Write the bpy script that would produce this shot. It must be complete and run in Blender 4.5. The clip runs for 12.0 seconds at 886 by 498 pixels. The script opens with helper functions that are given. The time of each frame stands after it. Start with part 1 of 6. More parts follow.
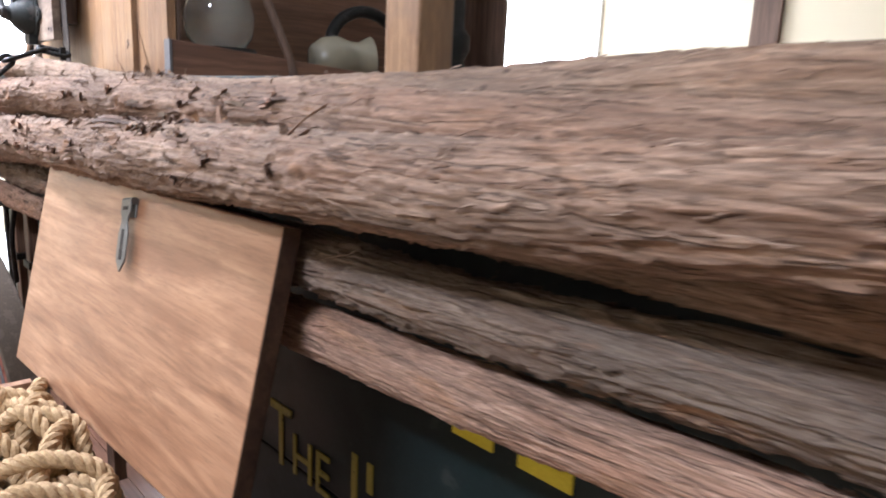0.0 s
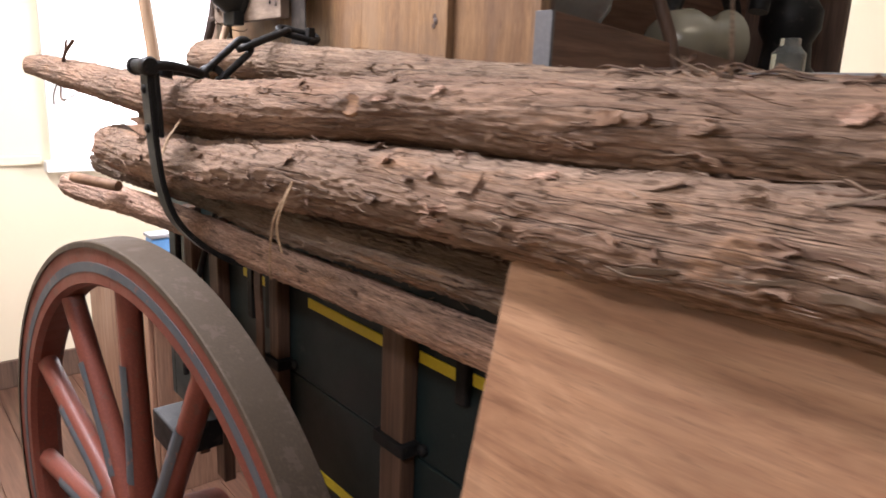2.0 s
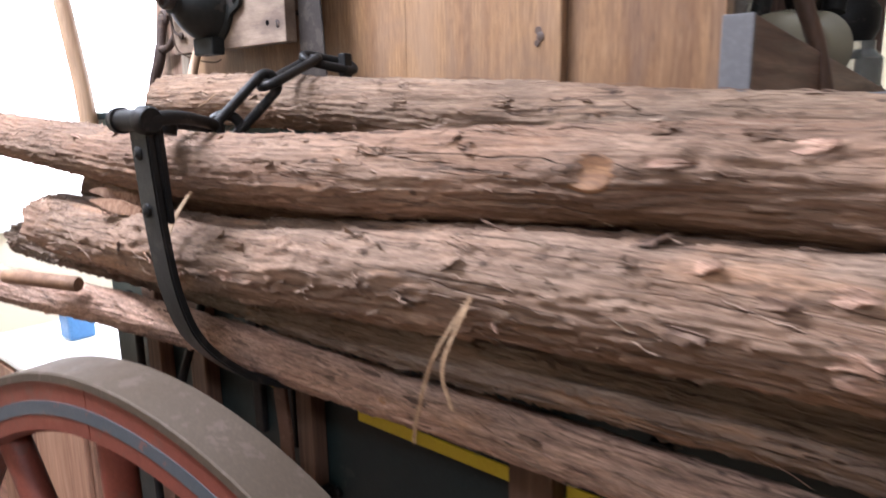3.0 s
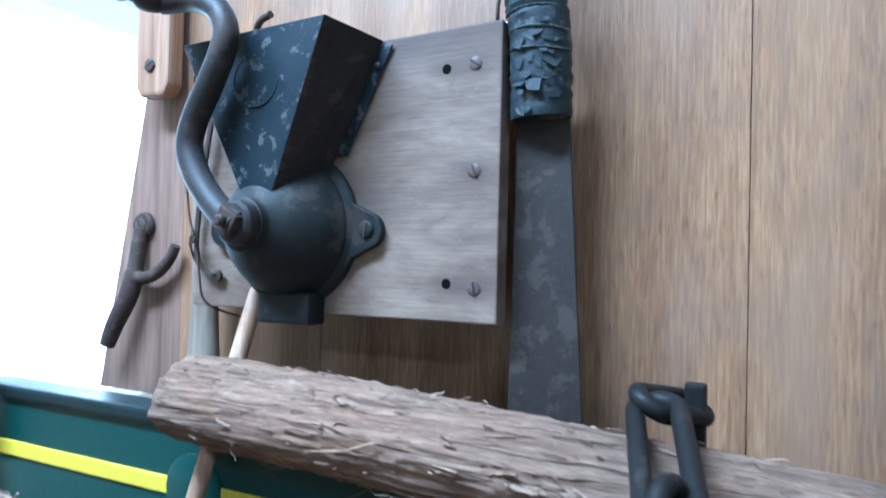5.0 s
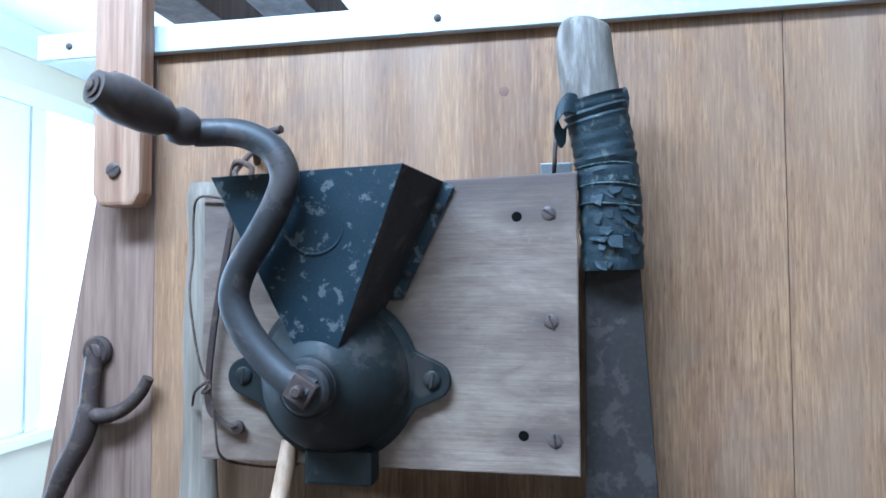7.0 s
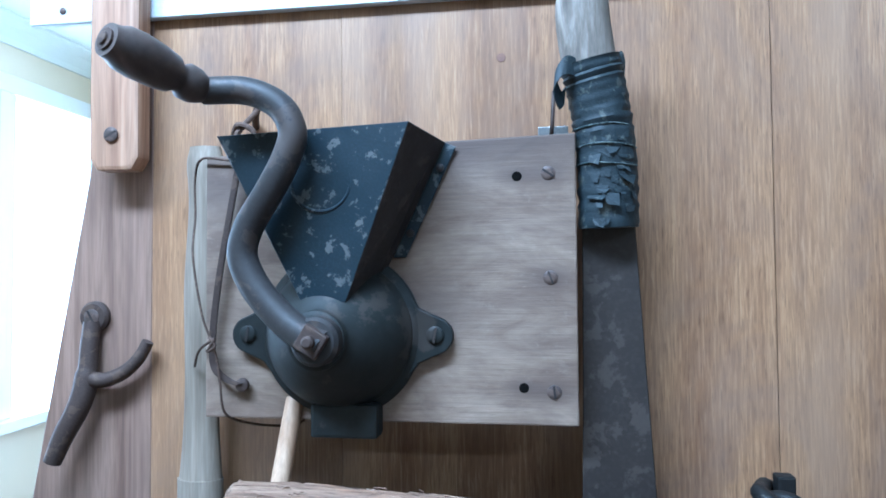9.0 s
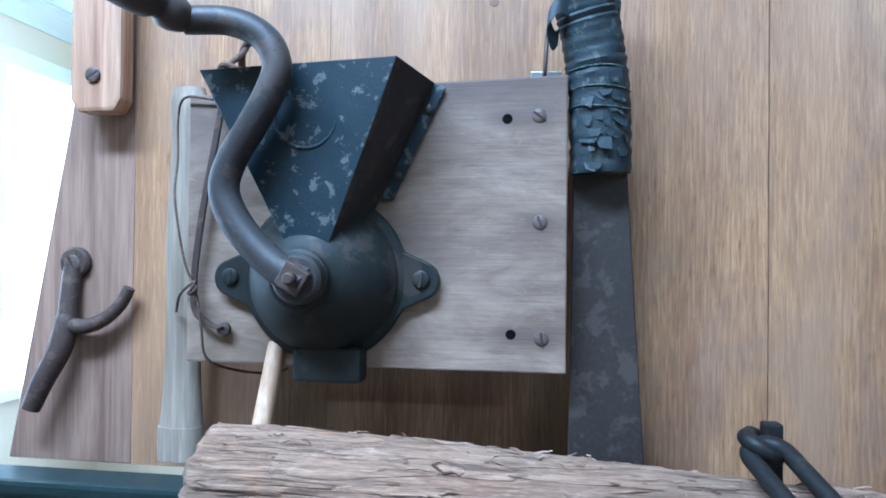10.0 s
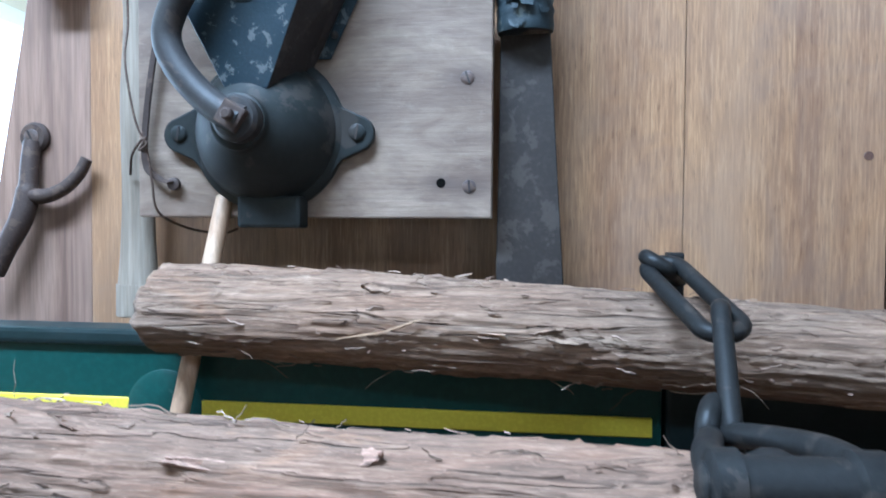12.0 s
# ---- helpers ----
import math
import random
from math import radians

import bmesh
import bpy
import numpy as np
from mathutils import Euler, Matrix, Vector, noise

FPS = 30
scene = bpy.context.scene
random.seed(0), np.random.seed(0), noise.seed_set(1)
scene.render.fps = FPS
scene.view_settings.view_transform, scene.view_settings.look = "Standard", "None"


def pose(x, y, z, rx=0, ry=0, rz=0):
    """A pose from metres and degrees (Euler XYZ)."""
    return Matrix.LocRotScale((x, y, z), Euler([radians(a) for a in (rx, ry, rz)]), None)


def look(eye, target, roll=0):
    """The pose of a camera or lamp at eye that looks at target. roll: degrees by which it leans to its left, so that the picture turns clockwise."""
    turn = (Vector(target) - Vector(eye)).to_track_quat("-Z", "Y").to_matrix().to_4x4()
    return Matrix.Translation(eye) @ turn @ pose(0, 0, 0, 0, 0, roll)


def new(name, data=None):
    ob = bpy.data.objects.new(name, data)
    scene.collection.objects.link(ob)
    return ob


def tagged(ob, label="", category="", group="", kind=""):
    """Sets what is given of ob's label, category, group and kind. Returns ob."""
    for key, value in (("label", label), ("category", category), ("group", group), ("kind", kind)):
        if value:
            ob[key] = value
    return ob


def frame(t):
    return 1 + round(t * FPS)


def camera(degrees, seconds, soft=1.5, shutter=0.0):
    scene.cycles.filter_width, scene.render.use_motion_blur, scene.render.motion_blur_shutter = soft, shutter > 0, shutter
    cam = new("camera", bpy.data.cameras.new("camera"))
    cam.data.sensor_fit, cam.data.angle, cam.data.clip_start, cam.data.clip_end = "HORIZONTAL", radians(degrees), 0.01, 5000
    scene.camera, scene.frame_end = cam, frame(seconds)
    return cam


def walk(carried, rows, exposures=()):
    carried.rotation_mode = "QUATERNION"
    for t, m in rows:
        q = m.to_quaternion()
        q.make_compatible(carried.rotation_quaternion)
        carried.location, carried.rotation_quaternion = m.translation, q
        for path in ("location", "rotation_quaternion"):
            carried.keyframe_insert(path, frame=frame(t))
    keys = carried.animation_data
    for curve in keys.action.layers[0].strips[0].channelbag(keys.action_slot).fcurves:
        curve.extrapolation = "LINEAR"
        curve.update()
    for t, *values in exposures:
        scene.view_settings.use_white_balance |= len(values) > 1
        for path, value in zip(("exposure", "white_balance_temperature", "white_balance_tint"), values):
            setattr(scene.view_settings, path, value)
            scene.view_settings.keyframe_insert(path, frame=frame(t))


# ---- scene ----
cam = camera(66.3, 12.0, 1.7, 0.28)
PATH = [
    (0, (-0.092, 0.074, 1.358), (-1.505, 1.427, 0.939), 2.6),
    (0.5, (-0.386, 0.139, 1.313), (-1.857, 1.396, 0.807), 3.7),
    (1, (-0.583, 0.184, 1.32), (-2.16, 1.294, 0.791), 1.9),
    (1.5, (-0.76, 0.12, 1.335), (-2.274, 1.333, 0.848), 1.7),
    (2, (-0.982, -0.029, 1.362), (-2.452, 1.247, 0.902), 2.4),
    (2.5, (-1.152, -0.082, 1.369), (-2.481, 1.34, 0.908), 2.6),
    (3, (-1.393, -0.022, 1.384), (-2.662, 1.47, 0.977), -0.9),
    (3.5, (-1.632, -0.011, 1.449), (-2.777, 1.594, 1.111), 0.4),
    (5.3, (-2.098, 0.149, 1.57), (-2.856, 1.999, 1.641), 0.7),
    (5.5, (-2.14, 0.137, 1.603), (-2.768, 2.035, 1.625), 0.1),
    (6, (-2.179, 0.113, 1.619), (-2.68, 2.048, 1.696), 0.1),
    (6.5, (-2.207, 0.095, 1.635), (-2.642, 2.045, 1.739), 0.1),
    (7, (-2.232, 0.084, 1.632), (-2.608, 2.046, 1.725), -0.2),
    (9, (-2.253, 0.067, 1.605), (-2.551, 2.043, 1.673), -0.4),
    (9.5, (-2.254, 0.073, 1.589), (-2.545, 2.051, 1.645), -0.1),
    (10, (-2.249, 0.08, 1.572), (-2.531, 2.059, 1.597), 0.6),
    (10.5, (-2.237, 0.077, 1.557), (-2.493, 2.06, 1.565), 0.6),
    (11, (-2.232, 0.067, 1.544), (-2.476, 2.052, 1.556), 0.0),
    (11.5, (-2.226, 0.059, 1.512), (-2.474, 2.044, 1.498), 0.5),
    (12, (-2.199, 0.046, 1.474), (-2.442, 2.03, 1.412), 0.4),
]
EXPOSURES = [(0.0, 1.32, 5350, 15), (0.7, 0.92, 5800, 19), (1.5, 0.52, 6000, 20), (2.5, 0.53, 5850, 18), (3.0, 0.63, 5450, 17), (3.6, 0.42, 4700, 10),
             (5.5, 0.23, 4040, -1), (7.0, 0.05, 4060, 0), (9.0, 0.07, 4080, 0), (11.0, 0.24, 4100, 1), (12.0, 0.29, 4270, 1)]
walk(cam, [(t, look(eye, target, roll)) for t, eye, target, roll in PATH], EXPOSURES)

# ---------------------------------------------------------------- light
FLOOR = -0.16
CEIL = 2.78
WX0, WX1, WY0, WY1 = -4.7, 3.2, -3.4, 3.6      # inner faces of the room

world = bpy.data.worlds.new("world")
scene.world = world
world.use_nodes = True
wn = world.node_tree
sky = wn.nodes.new("ShaderNodeTexSky")
sky.sky_type = 'NISHITA'
sky.sun_disc = False
sky.sun_elevation = radians(38)
sky.sun_rotation = radians(250)
wn.nodes["Background"].inputs["Strength"].default_value = 0.12
wn.links.new(sky.outputs["Color"], wn.nodes["Background"].inputs["Color"])

sun = new("sun", bpy.data.lights.new("sun", 'SUN'))
sun.data.energy, sun.data.angle, sun.data.color = 2.0, radians(0.6), (1.0, 0.95, 0.88)
sun.matrix_basis = look((0, 0, 8), (3.0, 6.0, 0))


def window_lamp(name, at, target, w, h, watts, colour):
    lamp = new(name, bpy.data.lights.new(name, 'AREA'))
    lamp.data.shape, lamp.data.size, lamp.data.size_y = 'RECTANGLE', w, h
    lamp.data.energy, lamp.data.color = watts, colour
    lamp.matrix_basis = look(at, target)
    return lamp


DAY = (1.0, 0.985, 0.95)
window_lamp("window_light_left", (WX0 - 0.125, 2.05, 1.70), (0, 2.05, 1.70), 2.7, 1.5, 70, DAY)
window_lamp("window_light_back", (-3.02, WY1 + 0.10, 1.55), (-3.02, 0, 1.55), 0.95, 1.5, 105, DAY)
CEILING_LAMPS = ((-2.85, -0.18), (-0.55, -1.35))
for lx_, ly_ in CEILING_LAMPS:
    window_lamp("ceiling_lamp", (lx_, ly_, CEIL - 0.075), (lx_, ly_, 0), 1.2, 0.22, 88 if lx_ < -2 else 32, (1.0, 0.97, 0.93))

# ---------------------------------------------------------------- materials


class Mat:
    """A node material with short helpers."""

    def __init__(self, name, rough=0.6, metal=0.0, spec=0.5):
        self.m = bpy.data.materials.new(name)
        self.m.use_nodes = True
        self.t = self.m.node_tree
        self.b = self.t.nodes["Principled BSDF"]
        self.b.inputs["Roughness"].default_value = rough
        self.b.inputs["Metallic"].default_value = metal
        self.b.inputs["Specular IOR Level"].default_value = spec

    def coords(self, scale=(1, 1, 1), rot=(0, 0, 0), kind="Object"):
        c = self.t.nodes.new("ShaderNodeTexCoord")
        m = self.t.nodes.new("ShaderNodeMapping")
        m.inputs["Scale"].default_value = scale
        m.inputs["Rotation"].default_value = [radians(a) for a in rot]
        self.t.links.new(c.outputs[kind], m.inputs["Vector"])
        return m.outputs["Vector"]

    def noise(self, vec, scale=5.0, detail=4.0, rough=0.55, dist=0.0):
        n = self.t.nodes.new("ShaderNodeTexNoise")
        n.inputs["Scale"].default_value = scale
        n.inputs["Detail"].default_value = detail
        n.inputs["Roughness"].default_value = rough
        n.inputs["Distortion"].default_value = dist
        self.t.links.new(vec, n.inputs["Vector"])
        return n.outputs["Fac"]

    def voronoi(self, vec, scale=5.0, feature='F1'):
        n = self.t.nodes.new("ShaderNodeTexVoronoi")
        n.feature = feature
        n.inputs["Scale"].default_value = scale
        self.t.links.new(vec, n.inputs["Vector"])
        return n.outputs["Distance"]

    def wave(self, vec, scale=5.0, dist=4.0, detail=2.0, dscale=1.0, axis='X'):
        n = self.t.nodes.new("ShaderNodeTexWave")
        n.bands_direction = axis
        for key, val in (("Scale", scale), ("Distortion", dist), ("Detail", detail), ("Detail Scale", dscale)):
            n.inputs[key].default_value = val
        self.t.links.new(vec, n.inputs["Vector"])
        return n.outputs["Fac"]

    def ramp(self, fac, stops):
        r = self.t.nodes.new("ShaderNodeValToRGB")
        e = r.color_ramp.elements
        while len(e) < len(stops):
            e.new(0.5)
        for el, (pos, col) in zip(e, stops):
            el.position = pos
            el.color = (*col, 1) if len(col) == 3 else col
        self.t.links.new(fac, r.inputs["Fac"])
        return r.outputs["Color"]

    def mix(self, fac, a, b, mode='MIX'):
        n = self.t.nodes.new("ShaderNodeMix")
        n.data_type, n.blend_type = 'RGBA', mode
        for sock, val in ((n.inputs["Factor"], fac), (n.inputs["A"], a), (n.inputs["B"], b)):
            if hasattr(val, "is_linked"):
                self.t.links.new(val, sock)
            elif isinstance(val, (int, float)):
                sock.default_value = val
            else:
                sock.default_value = (*val, 1)
        return [o for o in n.outputs if o.type == 'RGBA'][0]

    def math(self, op, a, b=0.0):
        n = self.t.nodes.new("ShaderNodeMath")
        n.operation = op
        for sock, val in ((n.inputs[0], a), (n.inputs[1], b)):
            if hasattr(val, "is_linked"):
                self.t.links.new(val, sock)
            else:
                sock.default_value = val
        return n.outputs[0]

    def random(self):
        return self.t.nodes.new("ShaderNodeObjectInfo").outputs["Random"]

    def island(self):
        return self.t.nodes.new("ShaderNodeNewGeometry").outputs["Random Per Island"]

    def colour(self, c):
        if hasattr(c, "is_linked"):
            self.t.links.new(c, self.b.inputs["Base Color"])
        else:
            self.b.inputs["Base Color"].default_value = (*c, 1)
        return self

    def rough(self, c):
        self.t.links.new(c, self.b.inputs["Roughness"])
        return self

    def bump(self, fac, strength=0.4, dist=0.002):
        n = self.t.nodes.new("ShaderNodeBump")
        n.inputs["Strength"].default_value = strength
        n.inputs["Distance"].default_value = dist
        self.t.links.new(fac, n.inputs["Height"])
        old = self.b.inputs["Normal"]
        if old.is_linked:
            self.t.links.new(old.links[0].from_socket, n.inputs["Normal"])
        self.t.links.new(n.outputs["Normal"], old)
        return self


def grain_wood(name, dark, mid, light, grain=(1.5, 60, 60), rough=0.55, blotch=0.35, fine=1.0, spread=0.35, bump=0.25):
    """Planed wood: long grain along the first axis of `grain` (smallest scale), pores, blotches, and a tone for each piece."""
    m = Mat(name, rough)
    g1 = m.noise(m.coords(grain), 1.0 * fine, 6, 0.6, 0.6)
    g2 = m.noise(m.coords([a * 3.2 for a in grain]), 1.0 * fine, 3, 0.7)
    big = m.noise(m.coords([a ** 0.5 * 1.6 for a in grain]), 1.0, 3, 0.5, 0.8)
    c = m.ramp(g1, [(0.30, dark), (0.50, mid), (0.72, light)])
    c = m.mix(m.math('MULTIPLY', m.ramp(g2, [(0.40, (0, 0, 0)), (0.62, (1, 1, 1))]), 0.45), c, [v * 0.55 for v in dark])
    c = m.mix(m.math('MULTIPLY', m.ramp(big, [(0.35, (0, 0, 0)), (0.7, (1, 1, 1))]), blotch), c, light)
    tone = m.ramp(m.random(), [(0.0, (1 - spread,) * 3), (1.0, (1.0, 1.0, 1.0))])
    c = m.mix(1.0, c, tone, 'MULTIPLY')
    m.colour(c)
    m.bump(g2, bump, 0.0008)
    m.rough(m.ramp(g1, [(0.3, (rough + 0.15,) * 3), (0.7, (rough - 0.08,) * 3)]))
    return m.m


def bark(name, tint):
    """Stringy bark: long fibres with thin wavy cracks along the pole, papery plates, grey weathered and orange torn patches, small dark holes."""
    m = Mat(name, 0.88, 0, 0.25)
    base = m.coords((1, 1, 1))
    w1 = m.t.nodes.new("ShaderNodeTexNoise")
    w1.inputs["Scale"].default_value, w1.inputs["Detail"].default_value = 9.0, 2.0
    m.t.links.new(base, w1.inputs["Vector"])
    sc = m.t.nodes.new("ShaderNodeVectorMath")
    sc.operation = 'MULTIPLY_ADD'
    m.t.links.new(w1.outputs["Color"], sc.inputs[0])
    sc.inputs[1].default_value = (0.03, 0.011, 0.011)
    m.t.links.new(base, sc.inputs[2])

    def stretched(scale):
        n = m.t.nodes.new("ShaderNodeMapping")
        n.inputs["Scale"].default_value = scale
        m.t.links.new(sc.outputs[0], n.inputs["Vector"])
        return n.outputs["Vector"]

    def ridge(fac, width):
        return m.ramp(m.math('ABSOLUTE', m.math('SUBTRACT', fac, 0.5)), [(0.0, (1, 1, 1)), (width, (0, 0, 0))])

    cells = m.t.nodes.new("ShaderNodeTexVoronoi")
    cells.inputs["Scale"].default_value = 1.0
    m.t.links.new(stretched((5.0, 44, 44)), cells.inputs["Vector"])
    plate = m.t.nodes.new("ShaderNodeSeparateColor")
    m.t.links.new(cells.outputs["Color"], plate.inputs[0])
    lips = m.voronoi(stretched((5.0, 44, 44)), 1.0, 'DISTANCE_TO_EDGE')
    long_ = m.noise(stretched((2.4, 62, 62)), 1.0, 2, 0.55)
    short_ = m.noise(stretched((7, 150, 150)), 1.0, 2, 0.6)
    fib = m.noise(stretched((3.6, 105, 105)), 1.0, 7, 0.64, 0.2)
    fine = m.noise(m.coords((22, 380, 380)), 1.0, 3, 0.65, 0.2)
    big = m.noise(m.coords((4, 12, 12)), 1.0, 4, 0.6, 0.5)
    blotch = m.noise(m.coords((13, 34, 34)), 1.0, 5, 0.65, 0.6)
    patch = m.noise(m.coords((6, 26, 26), (0, 0, 8)), 1.0, 4, 0.6, 0.8)
    grit = m.noise(m.coords((70, 850, 850)), 1.0, 3, 0.7)
    gate = m.noise(m.coords((5, 22, 22), (0, 0, 40)), 1.0, 3, 0.6, 0.5)
    hole = m.voronoi(m.coords((34, 46, 46)), 1.0)
    r, g, b = tint
    c = m.ramp(fib, [(0.28, (0.095 * r, 0.058 * g, 0.040 * b)), (0.40, (0.215 * r, 0.143 * g, 0.104 * b)), (0.54, (0.340 * r, 0.247 * g, 0.188 * b)), (0.70, (0.52 * r, 0.415 * g, 0.335 * b))])
    c = m.mix(0.36, c, m.ramp(plate.outputs[0], [(0.0, (0.19 * r, 0.125 * g, 0.09 * b)), (0.45, (0.29 * r, 0.205 * g, 0.150 * b)), (0.8, (0.33 * r, 0.258 * g, 0.204 * b)), (1.0, (0.50 * r, 0.42 * g, 0.345 * b))]))
    c = m.mix(m.math('MULTIPLY', m.ramp(big, [(0.42, (0, 0, 0)), (0.64, (1, 1, 1))]), 0.6), c, (0.165 * r, 0.140 * g, 0.118 * b))
    c = m.mix(m.math('MULTIPLY', m.ramp(blotch, [(0.30, (1, 1, 1)), (0.44, (0, 0, 0))]), 0.55), c, (0.115 * r, 0.072 * g, 0.05 * b))
    c = m.mix(m.math('MULTIPLY', m.ramp(blotch, [(0.60, (0, 0, 0)), (0.74, (1, 1, 1))]), 0.55), c, (0.56 * r, 0.47 * g, 0.39 * b))
    c = m.mix(m.math('MULTIPLY', m.ramp(patch, [(0.58, (0, 0, 0)), (0.68, (1, 1, 1))]), 0.55), c, (0.33, 0.180, 0.098))
    c = m.mix(m.math('MULTIPLY', m.ramp(fine, [(0.32, (1, 1, 1)), (0.52, (0, 0, 0))]), 0.62), c, (0.085, 0.056, 0.038))
    c = m.mix(m.math('MULTIPLY', m.ramp(grit, [(0.36, (1, 1, 1)), (0.52, (0, 0, 0))]), 0.5), c, (0.10, 0.068, 0.047))
    c = m.mix(m.math('MULTIPLY', m.ramp(grit, [(0.56, (0, 0, 0)), (0.72, (1, 1, 1))]), 0.35), c, (0.58 * r, 0.49 * g, 0.40 * b))
    k1 = m.math('MULTIPLY', ridge(long_, 0.018), m.ramp(gate, [(0.40, (0.1, 0.1, 0.1)), (0.56, (1, 1, 1))]))
    k2 = m.math('MULTIPLY', ridge(short_, 0.022), m.ramp(gate, [(0.38, (0.75, 0.75, 0.75)), (0.52, (0, 0, 0))]))
    k = m.math('MAXIMUM', k1, k2)
    c = m.mix(m.math('MULTIPLY', k, 0.72), c, (0.045, 0.029, 0.021))
    dots = m.math('MULTIPLY', m.ramp(hole, [(0.10, (1, 1, 1)), (0.17, (0, 0, 0))]), m.ramp(gate, [(0.54, (0, 0, 0)), (0.58, (1, 1, 1))]))
    c = m.mix(m.math('MULTIPLY', dots, 0.75), c, (0.04, 0.024, 0.017))
    m.colour(c)
    m.bump(fib, 0.65, 0.003)
    m.bump(m.ramp(lips, [(0.0, (0, 0, 0)), (0.12, (1, 1, 1))]), 0.35, 0.0016)
    m.bump(fine, 0.6, 0.0014)
    m.bump(grit, 0.5, 0.0006)
    m.bump(m.math('MULTIPLY', k, -1.0), 0.7, 0.003)
    return m.m


def flake_mat(name, dark, light):
    m = Mat(name, 0.9, 0, 0.2)
    f = m.noise(m.coords((40, 260, 260)), 1.0, 4, 0.7)
    c = m.ramp(m.island(), [(0.0, dark), (0.55, [(a + b) / 2 for a, b in zip(dark, light)]), (1.0, light)])
    c = m.mix(m.math('MULTIPLY', f, 0.7), c, [v * 0.45 for v in dark])
    m.colour(c)
    m.bump(f, 0.5, 0.001)
    return m.m


def painted(name, base, rough=0.45, wear=(0.12, 0.10, 0.09), amount=0.5, scale=30.0, edge=0.60, metal=0.0, bump=0.2, dirt=0.35, spec=0.3):
    """Old paint or blackened iron: chips, dust and dirt at two scales."""
    m = Mat(name, rough, metal, spec)
    v = m.coords()
    big = m.noise(v, scale * 0.18, 4, 0.6, 0.4)
    chip = m.noise(v, scale, 6, 0.65, 0.2)
    fine = m.noise(v, scale * 7, 3, 0.6)
    c = m.mix(m.math('MULTIPLY', big, dirt), base, [v2 * 0.55 for v2 in base])
    c = m.mix(m.math('MULTIPLY', m.ramp(fine, [(0.45, (0, 0, 0)), (0.75, (1, 1, 1))]), 0.25), c, [min(1, v2 * 1.8 + 0.006) for v2 in base])
    c = m.mix(m.math('MULTIPLY', m.ramp(chip, [(edge, (0, 0, 0)), (edge + 0.035, (1, 1, 1))]), amount), c, wear)
    m.colour(c)
    m.bump(chip, bump, 0.0012)
    m.bump(fine, bump, 0.0004)
    m.rough(m.ramp(big, [(0.3, (max(0.05, rough - 0.12),) * 3), (0.7, (min(1, rough + 0.2),) * 3)]))
    return m.m


def plaster(name, base, rough=0.75):
    m = Mat(name, rough)
    v = m.coords()
    n1, n2 = m.noise(v, 1.2, 4), m.noise(v, 60, 3)
    c = m.mix(m.math('MULTIPLY', n1, 0.3), base, [x * 0.86 for x in base])
    m.colour(c)
    m.bump(n2, 0.15, 0.002)
    return m.m


M = {}
M["bark_a"] = bark("bark_pink", (0.77, 0.635, 0.540))
M["bark_b"] = bark("bark_grey", (0.85, 0.735, 0.645))
M["bark_d"] = bark("bark_light", (1.33, 1.10, 1.00))
M["bark_e"] = bark("bark_weathered", (0.77, 0.675, 0.575))
# darker copy of the bark, the pile's shade put into its tint
M["bark_c"] = bark("bark_shaded", (0.638, 0.622, 0.605))
M["flake"] = flake_mat("bark_flakes", (0.13, 0.075, 0.05), (0.48, 0.355, 0.265))
M["fibre"] = flake_mat("bark_fibres", (0.11, 0.072, 0.048), (0.30, 0.225, 0.16))
M["curl"] = grain_wood("torn_bark", (0.06, 0.032, 0.02), (0.15, 0.082, 0.05), (0.27, 0.17, 0.11), (14, 160, 160), 0.85, 0.3, 1.0, 0.5)
M["peg"] = grain_wood("orange_peg", (0.12, 0.058, 0.03), (0.23, 0.12, 0.062), (0.34, 0.19, 0.10), (30, 30, 30), 0.7)
M["torn"] = grain_wood("torn_orange_bark", (0.10, 0.045, 0.022), (0.22, 0.115, 0.062), (0.36, 0.22, 0.135), (160, 160, 30), 0.85, 0.4)
M["fresh"] = grain_wood("cut_wood", (0.33, 0.19, 0.10), (0.46, 0.30, 0.17), (0.62, 0.45, 0.28), (3, 60, 60), 0.7)
m_ = Mat("panel_boards", 0.5)
band_ = m_.noise(m_.coords((15, 15, 0.55)), 1.0, 3, 0.55, 0.5)
lines_ = m_.noise(m_.coords((75, 75, 3.0)), 1.0, 6, 0.62, 0.7)
fibre_ = m_.noise(m_.coords((430, 430, 24)), 1.0, 4, 0.65, 0.3)
pore_ = m_.noise(m_.coords((700, 700, 48)), 1.0, 2, 0.6)
cloud_ = m_.noise(m_.coords((9, 9, 5.5)), 1.0, 5, 0.65, 1.0)
warm_ = m_.noise(m_.coords((9, 9, 1.1), (0, 0, 30)), 1.0, 3, 0.55, 0.6)
c_ = m_.ramp(band_, [(0.30, (0.183, 0.095, 0.046)), (0.45, (0.272, 0.151, 0.074)), (0.56, (0.337, 0.198, 0.098)), (0.72, (0.233, 0.127, 0.065))])
c_ = m_.mix(m_.math('MULTIPLY', m_.ramp(lines_, [(0.36, (1, 1, 1)), (0.54, (0, 0, 0))]), 0.36), c_, (0.150, 0.080, 0.042))
c_ = m_.mix(m_.math('MULTIPLY', m_.ramp(lines_, [(0.54, (0, 0, 0)), (0.74, (1, 1, 1))]), 0.34), c_, (0.44, 0.285, 0.155))
c_ = m_.mix(m_.math('MULTIPLY', m_.ramp(fibre_, [(0.38, (1, 1, 1)), (0.56, (0, 0, 0))]), 0.5), c_, (0.115, 0.060, 0.031))
